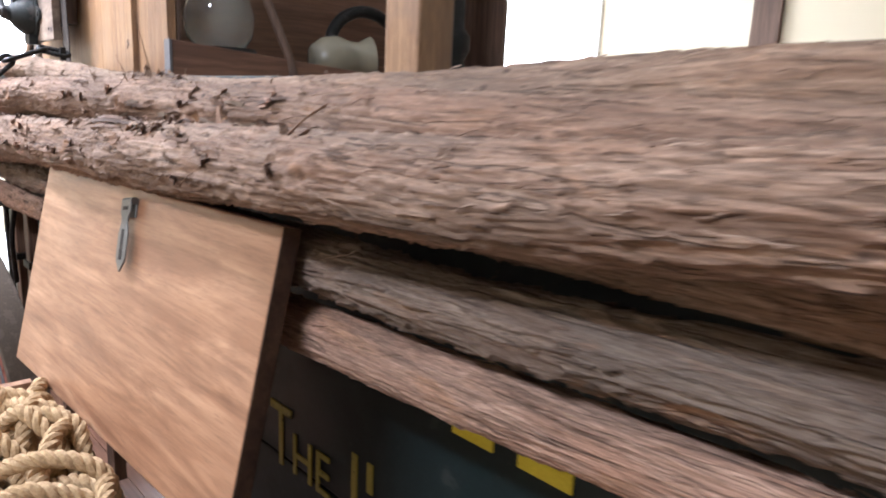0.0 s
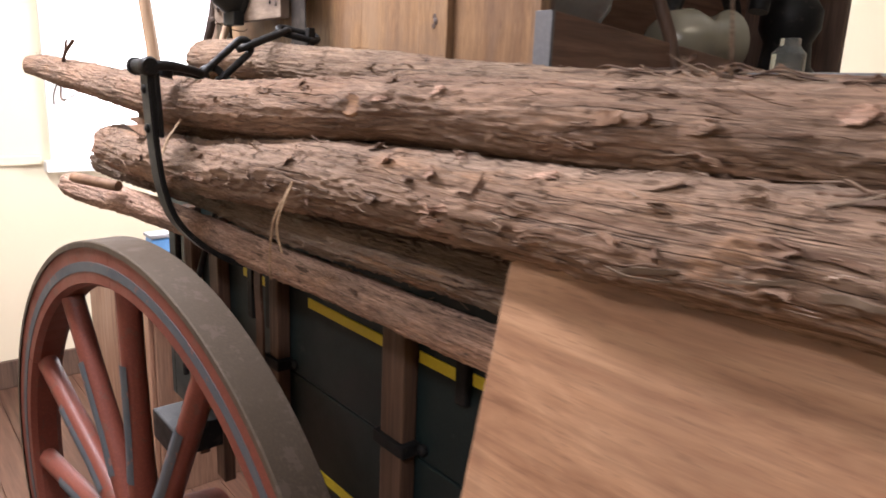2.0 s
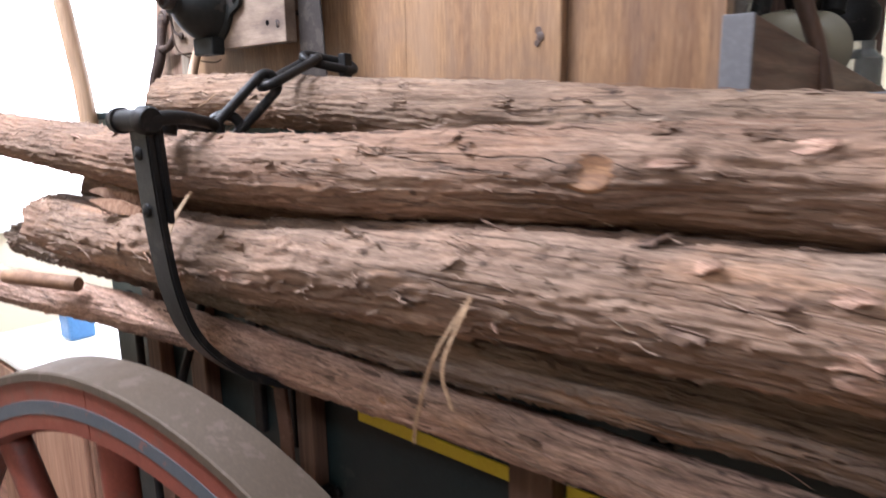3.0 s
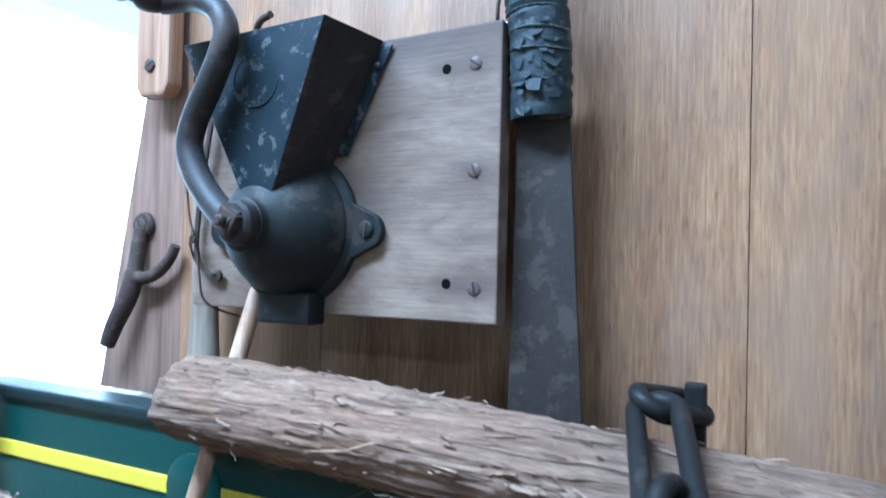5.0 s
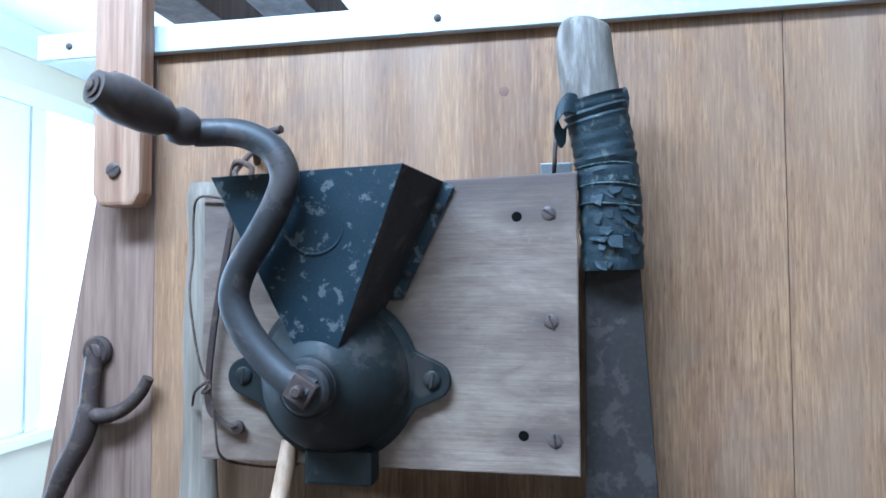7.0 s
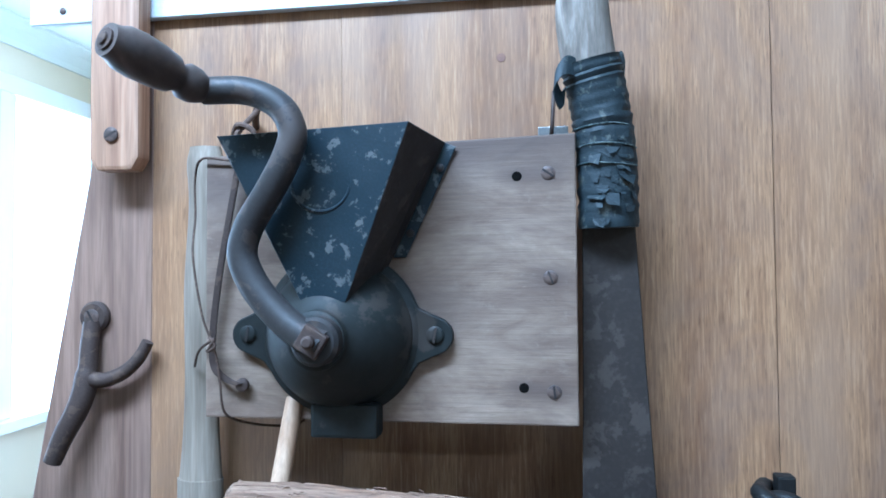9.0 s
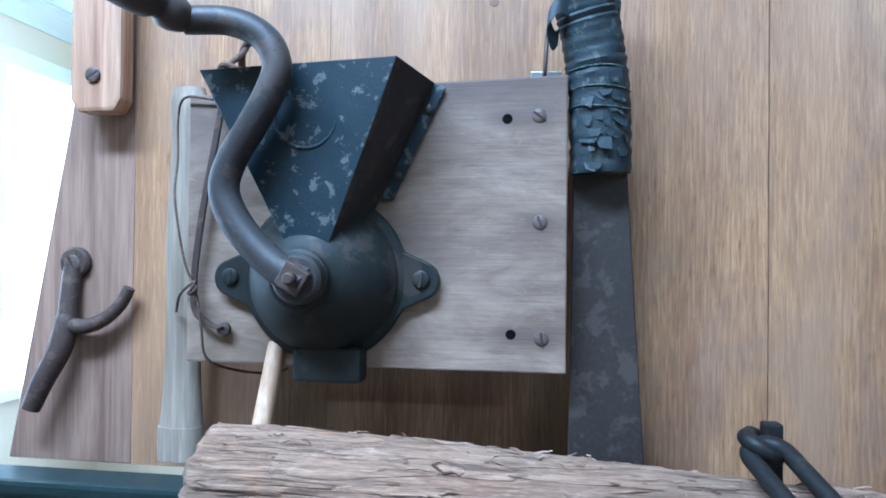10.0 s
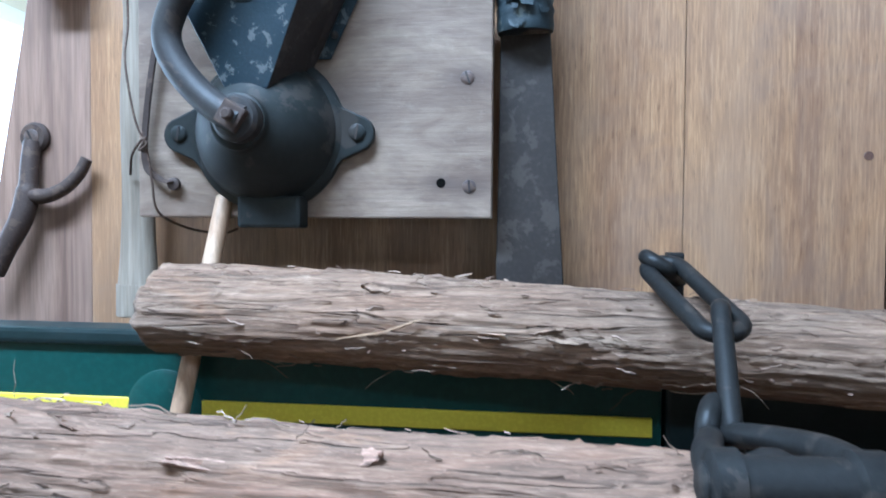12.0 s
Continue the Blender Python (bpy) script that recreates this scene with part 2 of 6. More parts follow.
c_ = m_.mix(m_.math('MULTIPLY', m_.ramp(fibre_, [(0.54, (0, 0, 0)), (0.70, (1, 1, 1))]), 0.34), c_, (0.51, 0.36, 0.22))
c_ = m_.mix(m_.math('MULTIPLY', m_.ramp(pore_, [(0.58, (0, 0, 0)), (0.68, (1, 1, 1))]), 0.5), c_, (0.079, 0.041, 0.022))
c_ = m_.mix(m_.math('MULTIPLY', m_.ramp(cloud_, [(0.44, (0, 0, 0)), (0.66, (1, 1, 1))]), 0.6), c_, (0.190, 0.125, 0.088))
c_ = m_.mix(m_.math('MULTIPLY', m_.ramp(warm_, [(0.50, (0, 0, 0)), (0.68, (1, 1, 1))]), 0.4), c_, (0.41, 0.265, 0.150))
m_.colour(m_.mix(1.0, c_, m_.ramp(m_.random(), [(0.0, (0.76, 0.72, 0.70)), (0.5, (0.95, 0.93, 0.90)), (1.0, (1.0, 1.0, 1.0))]), 'MULTIPLY'))
m_.bump(fibre_, 0.2, 0.0005)
m_.rough(m_.ramp(lines_, [(0.3, (0.46,) * 3), (0.7, (0.30,) * 3)]))
M["panel"] = m_.m
m_ = Mat("lid_wood", 0.42)
fig_ = m_.noise(m_.coords((3.2, 24, 24), (0, 0, 0)), 1.0, 5, 0.6, 1.1)
gr_ = m_.noise(m_.coords((5, 95, 95)), 1.0, 5, 0.65, 0.4)
pr_ = m_.noise(m_.coords((30, 420, 420)), 1.0, 2, 0.6)
st_ = m_.noise(m_.coords((4.5, 7, 7)), 1.0, 4, 0.6, 0.8)
c_ = m_.ramp(fig_, [(0.28, (0.165, 0.078, 0.040)), (0.46, (0.275, 0.142, 0.076)), (0.58, (0.355, 0.198, 0.110)), (0.74, (0.47, 0.285, 0.165))])
c_ = m_.mix(m_.math('MULTIPLY', m_.ramp(gr_, [(0.38, (1, 1, 1)), (0.56, (0, 0, 0))]), 0.4), c_, (0.145, 0.068, 0.036))
c_ = m_.mix(m_.math('MULTIPLY', m_.ramp(pr_, [(0.58, (0, 0, 0)), (0.70, (1, 1, 1))]), 0.3), c_, (0.09, 0.045, 0.026))
c_ = m_.mix(m_.math('MULTIPLY', m_.ramp(st_, [(0.56, (0, 0, 0)), (0.72, (1, 1, 1))]), 0.35), c_, (0.150, 0.076, 0.045))
m_.colour(c_)
m_.bump(gr_, 0.12, 0.0006)
m_.rough(m_.ramp(gr_, [(0.3, (0.44,) * 3), (0.7, (0.30,) * 3)]))
M["lid"] = m_.m
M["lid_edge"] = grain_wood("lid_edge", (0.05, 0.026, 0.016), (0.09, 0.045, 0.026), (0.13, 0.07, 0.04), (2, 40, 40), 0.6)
m_ = Mat("weathered_board", 0.78)
long_ = m_.noise(m_.coords((11, 30, 36)), 1.0, 6, 0.68, 0.9)
fibre_ = m_.noise(m_.coords((16, 200, 360)), 1.0, 4, 0.7, 0.3)
stain_ = m_.noise(m_.coords((7, 11, 14)), 1.0, 5, 0.62, 0.9)
dust_ = m_.noise(m_.coords((60, 60, 90)), 1.0, 5, 0.7, 0.4)
c_ = m_.ramp(long_, [(0.28, (0.130, 0.086, 0.057)), (0.48, (0.200, 0.145, 0.102)), (0.70, (0.275, 0.207, 0.151))])
c_ = m_.mix(m_.math('MULTIPLY', m_.ramp(stain_, [(0.44, (0, 0, 0)), (0.62, (1, 1, 1))]), 0.70), c_, (0.095, 0.062, 0.044))
c_ = m_.mix(m_.math('MULTIPLY', m_.ramp(fibre_, [(0.34, (1, 1, 1)), (0.50, (0, 0, 0))]), 0.26), c_, (0.090, 0.066, 0.050))
c_ = m_.mix(m_.math('MULTIPLY', m_.ramp(dust_, [(0.58, (0, 0, 0)), (0.76, (1, 1, 1))]), 0.30), c_, (0.30, 0.245, 0.19))
local_ = m_.t.nodes.new("ShaderNodeTexCoord").outputs["Object"]
for sx_, sz_, sr_ in ((0.136, 0.206, 0.020), (0.137, 0.122, 0.018), (0.139, 0.031, 0.018), (0.111, 0.204, 0.014), (0.115, 0.034, 0.013), (0.005, 0.215, 0.07), (-0.145, 0.20, 0.05), (0.02, 0.10, 0.045), (0.10, 0.236, 0.05), (0.15, 0.238, 0.04), (0.05, 0.238, 0.04)):
    sub_ = m_.t.nodes.new("ShaderNodeVectorMath")
    sub_.operation = 'SUBTRACT'
    m_.t.links.new(local_, sub_.inputs[0])
    sub_.inputs[1].default_value = (sx_, -0.024, sz_)
    mul_ = m_.t.nodes.new("ShaderNodeVectorMath")
    mul_.operation = 'MULTIPLY'
    m_.t.links.new(sub_.outputs[0], mul_.inputs[0])
    mul_.inputs[1].default_value = (0.62, 0.3, 1.25)
    len_ = m_.t.nodes.new("ShaderNodeVectorMath")
    len_.operation = 'LENGTH'
    m_.t.links.new(mul_.outputs[0], len_.inputs[0])
    d_ = m_.math('ADD', m_.math('DIVIDE', len_.outputs["Value"], sr_), m_.math('MULTIPLY', m_.math('SUBTRACT', stain_, 0.5), 1.6))
    c_ = m_.mix(m_.math('MULTIPLY', m_.ramp(d_, [(0.25, (1, 1, 1)), (1.0, (0, 0, 0))]), 0.6), c_, (0.062, 0.042, 0.034))
m_.colour(c_)
m_.bump(fibre_, 0.5, 0.0008)
m_.bump(long_, 0.15, 0.0008)
M["old_board"] = m_.m
M["side_plank"] = grain_wood("pinkish_plank", (0.120, 0.069, 0.046), (0.225, 0.142, 0.100), (0.32, 0.215, 0.158), (70, 70, 3.5), 0.42, 0.4, 1.0, 0.1)
M["block"] = grain_wood("bracket_wood", (0.17, 0.082, 0.042), (0.33, 0.19, 0.108), (0.46, 0.30, 0.19), (60, 60, 2.5), 0.55)
M["dark_wood"] = grain_wood("dark_wood", (0.045, 0.026, 0.018), (0.10, 0.056, 0.036), (0.17, 0.10, 0.064), (45, 45, 3), 0.6)
M["brown_board"] = grain_wood("brown_board", (0.085, 0.038, 0.022), (0.165, 0.078, 0.045), (0.24, 0.125, 0.075), (40, 2.5, 40), 0.5)
M["stake"] = grain_wood("stake_wood", (0.050, 0.023, 0.014), (0.105, 0.054, 0.031), (0.175, 0.098, 0.058), (60, 60, 2.5), 0.6)
M["pale_wood"] = grain_wood("pale_dowel", (0.30, 0.18, 0.10), (0.42, 0.27, 0.16), (0.52, 0.37, 0.24), (60, 60, 3), 0.6, 0.3, 1, 0.05)
M["pole"] = grain_wood("pole_wood", (0.11, 0.082, 0.055), (0.23, 0.185, 0.135), (0.36, 0.30, 0.225), (50, 50, 3), 0.7)
M["grey_wood"] = grain_wood("handle_wood", (0.055, 0.040, 0.029), (0.22, 0.18, 0.14), (0.42, 0.37, 0.31), (95, 95, 12), 0.75, 0.3)
M["knob_wood"] = grain_wood("knob_wood", (0.030, 0.021, 0.017), (0.075, 0.052, 0.042), (0.14, 0.105, 0.088), (40, 8, 20), 0.5)
M["iron"] = painted("black_iron", (0.0125, 0.012, 0.0115), 0.48, (0.045, 0.037, 0.031), 0.45, 45, 0.58, 0.0, 0.5, 0.35, 0.16)
M["mill_iron"] = painted("mill_casting", (0.014, 0.0155, 0.0145), 0.54, (0.060, 0.048, 0.040), 0.45, 22, 0.57, 0.0, 0.35, 0.35, 0.24)
M["crank_iron"] = painted("handled_iron", (0.032, 0.029, 0.028), 0.50, (0.075, 0.057, 0.048), 0.55, 28, 0.54, 0.1, 0.4, 0.35, 0.28)
M["hopper"] = painted("hopper_paint", (0.014, 0.023, 0.031), 0.42, (0.13, 0.13, 0.125), 0.6, 85, 0.565, 0.1, 0.3, 0.6)
M["hopper_side"] = painted("hopper_side", (0.030, 0.025, 0.023), 0.5, (0.065, 0.050, 0.042), 0.6, 40, 0.54, 0.2)
M["void"] = painted("dark_bore", (0.004, 0.0035, 0.003), 0.9, (0.008, 0.006, 0.005), 0.4, 60, 0.55, 0.0, 0.2, 0.3, 0.05)
M["rust"] = painted("rusty_iron", (0.060, 0.042, 0.034), 0.6, (0.11, 0.075, 0.055), 0.6, 70, 0.55, 0.3, 0.4)
M["blade"] = painted("blade_steel", (0.038, 0.031, 0.027), 0.5, (0.075, 0.062, 0.053), 0.55, 30, 0.53, 0.2, 0.25, 0.8)
M["hasp"] = painted("hasp_steel", (0.18, 0.18, 0.172), 0.40, (0.20, 0.20, 0.20), 0.5, 80, 0.6, 0.75, 0.2)
M["screw"] = painted("screw_steel", (0.075, 0.056, 0.048), 0.58, (0.13, 0.09, 0.07), 0.6, 120, 0.5, 0.3, 0.4)
M["tape"] = painted("black_tape", (0.017, 0.024, 0.028), 0.5, (0.10, 0.105, 0.09), 0.55, 70, 0.57, 0.0, 0.7)
M["tape_scuff"] = painted("scuffed_tape", (0.035, 0.048, 0.050), 0.6, (0.14, 0.16, 0.15), 0.7, 120, 0.5)
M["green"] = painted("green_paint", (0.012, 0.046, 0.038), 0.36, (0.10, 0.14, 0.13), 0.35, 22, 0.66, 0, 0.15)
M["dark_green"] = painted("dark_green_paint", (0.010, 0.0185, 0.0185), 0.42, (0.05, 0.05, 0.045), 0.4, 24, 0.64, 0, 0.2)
M["yellow"] = painted("yellow_paint", (0.62, 0.50, 0.030), 0.45, (0.45, 0.36, 0.05), 0.3, 40, 0.68, 0, 0.06, 0.10)
M["ochre"] = painted("worn_gold_paint", (0.36, 0.30, 0.06), 0.5, (0.03, 0.035, 0.03), 0.7, 60, 0.58, 0, 0.1, 0.4)
M["red"] = painted("red_paint", (0.145, 0.038, 0.023), 0.52, (0.10, 0.045, 0.032), 0.6, 30, 0.58, 0, 0.3, 0.5)
M["stripe"] = painted("grey_blue_stripe", (0.060, 0.068, 0.076), 0.5, (0.20, 0.075, 0.05), 0.6, 40, 0.60, 0, 0.2)
M["tyre"] = painted("iron_tyre", (0.076, 0.056, 0.038), 0.62, (0.12, 0.088, 0.070), 0.5, 40, 0.56, 0.25, 0.5)
M["alu"] = painted("white_metal_strip", (0.60, 0.64, 0.66), 0.35, (0.4, 0.42, 0.42), 0.3, 30, 0.64, 0.3, 0.08, 0.15)
M["wall"] = plaster("cream_wall", (0.68, 0.595, 0.435))
M["ceiling"] = plaster("ceiling_paint", (0.70, 0.72, 0.66))
M["white"] = plaster("white_paint", (0.79, 0.785, 0.75), 0.45)
M["floor"] = grain_wood("floor_boards", (0.07, 0.032, 0.02), (0.13, 0.060, 0.036), (0.19, 0.095, 0.058), (1.5, 30, 30), 0.42)
M["pine"] = grain_wood("reddish_pine", (0.26, 0.13, 0.08), (0.38, 0.21, 0.135), (0.48, 0.29, 0.19), (40, 40, 2.5), 0.5)
M["slate"] = painted("slate_paint", (0.125, 0.120, 0.122), 0.45, (0.05, 0.05, 0.05), 0.4, 20, 0.62)
M["blue"] = painted("blue_plastic", (0.06, 0.15, 0.30), 0.4, (0.1, 0.2, 0.35), 0.3, 20, 0.65)
M["thread"] = painted("brown_cord", (0.075, 0.048, 0.034), 0.85, (0.15, 0.10, 0.07), 0.5, 200, 0.55)
M["leather"] = painted("brown_leather", (0.085, 0.042, 0.026), 0.6, (0.13, 0.08, 0.05), 0.5, 50, 0.58)

m_ = Mat("rope", 0.9, 0, 0.2)
f_ = m_.noise(m_.coords((160, 160, 160)), 1.0, 4, 0.7)
c_ = m_.ramp(f_, [(0.3, (0.26, 0.165, 0.085)), (0.6, (0.50, 0.355, 0.20)), (0.8, (0.64, 0.50, 0.32))])
m_.colour(m_.mix(1.0, c_, m_.ramp(m_.island(), [(0, (0.8, 0.78, 0.72)), (1, (1, 1, 1))]), 'MULTIPLY'))
m_.bump(f_, 0.6, 0.001)
M["rope"] = m_.m

m_ = Mat("frosted_glass", 0.25)
m_.colour(m_.mix(m_.noise(m_.coords(), 14, 3), (0.33, 0.29, 0.20), (0.20, 0.185, 0.14)))
m_.b.inputs["Transmission Weight"].default_value = 0.25
M["frosted"] = m_.m
m_ = Mat("clear_glass", 0.04)
m_.colour((0.85, 0.9, 0.88))
m_.b.inputs["Transmission Weight"].default_value = 0.9
M["glass"] = m_.m

# ---------------------------------------------------------------- mesh helpers


def mesh_object(name, bm, material, parent=None, label="", smooth=False):
    me = bpy.data.meshes.new(name)
    bm.normal_update()
    bm.to_mesh(me)
    bm.free()
    for mat_ in (material if isinstance(material, (list, tuple)) else [material]):
        me.materials.append(mat_)
    if smooth:
        me.shade_smooth()
        try:
            me.set_sharp_from_angle(angle=radians(38))
        except AttributeError:
            pass
    ob = new(name, me)
    if parent:
        ob.parent = parent
    if label:
        ob["label"] = label
    return ob


def part(name, bm, material, parent, label="", smooth=False):
    return mesh_object(name, bm, material, parent, label, smooth)


def thing(name, at, label, category, group="", kind=""):
    ob = new(name)
    ob.matrix_basis = pose(*at)
    ob.empty_display_size = 0.05
    return tagged(ob, label, category, group, kind)


def placed(ob, at):
    """Moves a part built in world metres so that it sits under a thing whose origin is at `at`."""
    ob.data.transform(Matrix.Translation((-at[0], -at[1], -at[2])))
    return ob


def box_bm(x0, x1, y0, y1, z0, z1, bevel=0.0, segments=2):
    bm = bmesh.new()
    bmesh.ops.create_cube(bm, size=1.0)
    for v in bm.verts:
        v.co = Vector(((x0 + x1) / 2 + v.co.x * (x1 - x0), (y0 + y1) / 2 + v.co.y * (y1 - y0), (z0 + z1) / 2 + v.co.z * (z1 - z0)))
    if bevel > 0:
        bmesh.ops.bevel(bm, geom=bm.edges[:], offset=bevel, segments=segments, affect='EDGES', profile=0.6)
    return bm


def prism_bm(points, axis, a, b, bevel=0.0, segments=2):
    """A flat outline drawn out along an axis from a to b. Points are the two other coordinates in order xyz."""
    bm = bmesh.new()
    k = 'xyz'.index(axis)

    def at(p, d):
        q = list(p)
        q.insert(k, d)
        return q
    lo = [bm.verts.new(at(p, a)) for p in points]
    hi = [bm.verts.new(at(p, b)) for p in points]
    n = len(points)
    bm.faces.new(lo)
    bm.faces.new(hi[::-1])
    for i in range(n):
        bm.faces.new((lo[i], hi[i], hi[(i + 1) % n], lo[(i + 1) % n]))
    bmesh.ops.recalc_face_normals(bm, faces=bm.faces[:])
    if bevel > 0:
        bmesh.ops.bevel(bm, geom=bm.edges[:], offset=bevel, segments=segments, affect='EDGES', profile=0.6)
    return bm


def lathe_bm(profile, centre, axis=(0, 0, 1), seg=40, cap=True):
    """Turned shape: profile of (distance along the axis, radius)."""
    bm = bmesh.new()
    ax = Vector(axis).normalized()
    u = ax.orthogonal().normalized()
    w = ax.cross(u)
    c = Vector(centre)
    rings = []
    for d, r in profile:
        rings.append([bm.verts.new(c + ax * d + (u * math.cos(k / seg * math.tau) + w * math.sin(k / seg * math.tau)) * max(r, 1e-4)) for k in range(seg)])
    for p, q in zip(rings, rings[1:]):
        for k in range(seg):
            bm.faces.new((p[k], p[(k + 1) % seg], q[(k + 1) % seg], q[k]))
    if cap:
        bm.faces.new(rings[0][::-1])
        bm.faces.new(rings[-1])
    bmesh.ops.recalc_face_normals(bm, faces=bm.faces[:])
    return bm


def smooth_path(points, steps=8):
    """A Catmull-Rom curve through the points."""
    p = [Vector(q) for q in points]
    p = [2 * p[0] - p[1]] + p + [2 * p[-1] - p[-2]]
    out = []
    for i in range(1, len(p) - 2):
        for k in range(steps):
            t = k / steps
            out.append(0.5 * (2 * p[i] + (p[i + 1] - p[i - 1]) * t + (2 * p[i - 1] - 5 * p[i] + 4 * p[i + 1] - p[i + 2]) * t * t
                              + (3 * p[i] - 3 * p[i + 1] + p[i + 2] - p[i - 1]) * t ** 3))
    out.append(p[-2])
    return out


def tube_bm(points, radius, seg=14, closed=False, bm=None, flat=1.0, up=None):
    """A round (or, with flat, oval) bar along a path; radius a number or one for each point."""
    bm = bm or bmesh.new()
    pts = [Vector(q) for q in points]
    n = len(pts)
    rad = radius if isinstance(radius, (list, tuple)) else [radius] * n
    rings, ref = [], None
    for i in range(n):
        a = pts[(i + 1) % n] if (closed or i < n - 1) else pts[i]
        b = pts[i - 1] if (closed or i > 0) else pts[i]
        t = (a - b).normalized()
        if up is not None:
            ref = Vector(up)
        elif ref is None:
            ref = t.orthogonal()
        u = (ref - t * ref.dot(t)).normalized()
        ref = u
        w = t.cross(u)
        rings.append([bm.verts.new(pts[i] + (u * math.cos(k / seg * math.tau) * flat + w * math.sin(k / seg * math.tau)) * rad[i]) for k in range(seg)])
    pairs = list(zip(rings, rings[1:])) + ([(rings[-1], rings[0])] if closed else [])
    for p, q in pairs:
        for k in range(seg):
            bm.faces.new((p[k], p[(k + 1) % seg], q[(k + 1) % seg], q[k]))
    if not closed:
        bm.faces.new(rings[0][::-1])
        bm.faces.new(rings[-1])
    return bm


def strap_bm(points, width, thick, across=(1, 0, 0)):
    """A flat bar bent along a path; its width lies along `across`."""
    bm = bmesh.new()
    pts = [Vector(q) for q in points]
    ac = Vector(across).normalized()
    rings = []
    for i, p in enumerate(pts):
        t = (pts[min(i + 1, len(pts) - 1)] - pts[max(i - 1, 0)]).normalized()
        n = t.cross(ac).normalized()
        w = width[i] if isinstance(width, (list, tuple)) else width
        rings.append([bm.verts.new(p + ac * (sx * w / 2) + n * (sn * thick / 2)) for sx, sn in ((-1, -1), (1, -1), (1, 1), (-1, 1))])
    for p, q in zip(rings, rings[1:]):
        for k in range(4):
            bm.faces.new((p[k], p[(k + 1) % 4], q[(k + 1) % 4], q[k]))
    bm.faces.new(rings[0][::-1])
    bm.faces.new(rings[-1])
    bmesh.ops.recalc_face_normals(bm, faces=bm.faces[:])
    bmesh.ops.bevel(bm, geom=[e for e in bm.edges if e.calc_face_angle(0) > 0.6], offset=thick * 0.22, segments=2, affect='EDGES')
    return bm


def slot_screw(name, at, r, parent, origin, turn=20.0, material=None):
    """A countersunk slotted screw that faces -y: head and slot."""
    bm = lathe_bm([(0, r * 0.8), (0.0006, r), (0.0016, r), (0.0024, r * 0.86), (0.0027, r * 0.4)], at, (0, -1, 0), 24)
    head = placed(part(name, bm, material or M["screw"], parent, "slotted steel screw", True), origin)
    bm = box_bm(-r * 0.9, r * 0.9, -0.0003, 0.0003, -r * 0.13, r * 0.13)
    bmesh.ops.transform(bm, matrix=Matrix.Translation((at[0] - origin[0], at[1] - 0.0028 - origin[1], at[2] - origin[2])) @ Matrix.Rotation(radians(turn), 4, 'Y'), verts=bm.verts[:])
    part("slot", bm, M["hopper_side"], head, "dark slot")
    return head


# value noise on arrays
def lattice(ix, iy, iz, seed):
    h = (ix.astype(np.int64) * 374761393 + iy.astype(np.int64) * 668265263 + iz.astype(np.int64) * 2147483647 + seed * 974634777) & 0xFFFFFFFF
    h = ((h ^ (h >> 13)) * 1274126177) & 0xFFFFFFFF
    return ((h ^ (h >> 16)) & 0xFFFF) / 32767.5 - 1.0


def vnoise(x, y, z, seed=0):
    fx, fy, fz = np.floor(x), np.floor(y), np.floor(z)
    tx, ty, tz = x - fx, y - fy, z - fz
    tx, ty, tz = [t * t * (3 - 2 * t) for t in (tx, ty, tz)]
    out = 0
    for dx in (0, 1):
        for dy in (0, 1):
            for dz in (0, 1):
                out = out + lattice(fx + dx, fy + dy, fz + dz, seed) * (tx if dx else 1 - tx) * (ty if dy else 1 - ty) * (tz if dz else 1 - tz)
    return out


def fnoise(x, y, z, seed=0, octaves=3):
    out, a = 0, 1.0
    for o in range(octaves):
        out = out + a * vnoise(x * 2 ** o, y * 2 ** o, z * 2 ** o, seed + o * 17)
        a *= 0.5
    return out


# ---------------------------------------------------------------- room


def wall_with_hole(name, axis, inner, thick, lo, hi, hole, material, label):
    """A wall across `axis`, from lo to hi along the other level axis, with one opening (a0, a1, z0, z1)."""
    bm = bmesh.new()
    a0, a1, z0, z1 = hole
    for p, q, r, s in ((lo, a0, FLOOR, CEIL), (a1, hi, FLOOR, CEIL), (a0, a1, FLOOR, z0), (a0, a1, z1, CEIL)):
        if axis == 'x':
            b = box_bm(min(inner, inner + thick), max(inner, inner + thick), p, q, r, s)
        else:
            b = box_bm(p, q, min(inner, inner + thick), max(inner, inner + thick), r, s)
        tmp = bpy.data.meshes.new("tmp")
        b.to_mesh(tmp)
        b.free()
        bm.from_mesh(tmp)
        bpy.data.meshes.remove(tmp)
    return tagged(mesh_object(name, bm, material), label, "wall", kind="structure")


def window(name, axis, inner, depth, hole, mullions, transom, label):
    """A white frame with posts, a transom and a sill in a wall's opening."""
    a0, a1, z0, z1 = hole
    root = tagged(new(name), label, "window", kind="structure")

    def bar(nm, p0, p1, r0, r1, proud):
        d0, d1 = sorted((inner - proud, inner + depth)) if depth > 0 else sorted((inner + depth, inner + proud))
        b = box_bm(d0, d1, p0, p1, r0, r1, 0.006) if axis == 'x' else box_bm(p0, p1, d0, d1, r0, r1, 0.006)
        part(nm, b, M["white"], root)
    w = 0.055
    bar("window_frame", a0 - 0.03, a0 + w, z0, z1, 0.02)
    bar("window_frame", a1 - w, a1 + 0.03, z0, z1, 0.02)
    bar("window_frame", a0 + w, a1 - w, z1 - w, z1 + 0.03, 0.018)
    bar("window_sill", a0 - 0.06, a1 + 0.06, z0 - 0.035, z0 + 0.02, 0.06)
    for mm in mullions:
        bar("mullion", mm - 0.022, mm + 0.022, z0 + 0.02, z1 - w, 0.004)
    return root


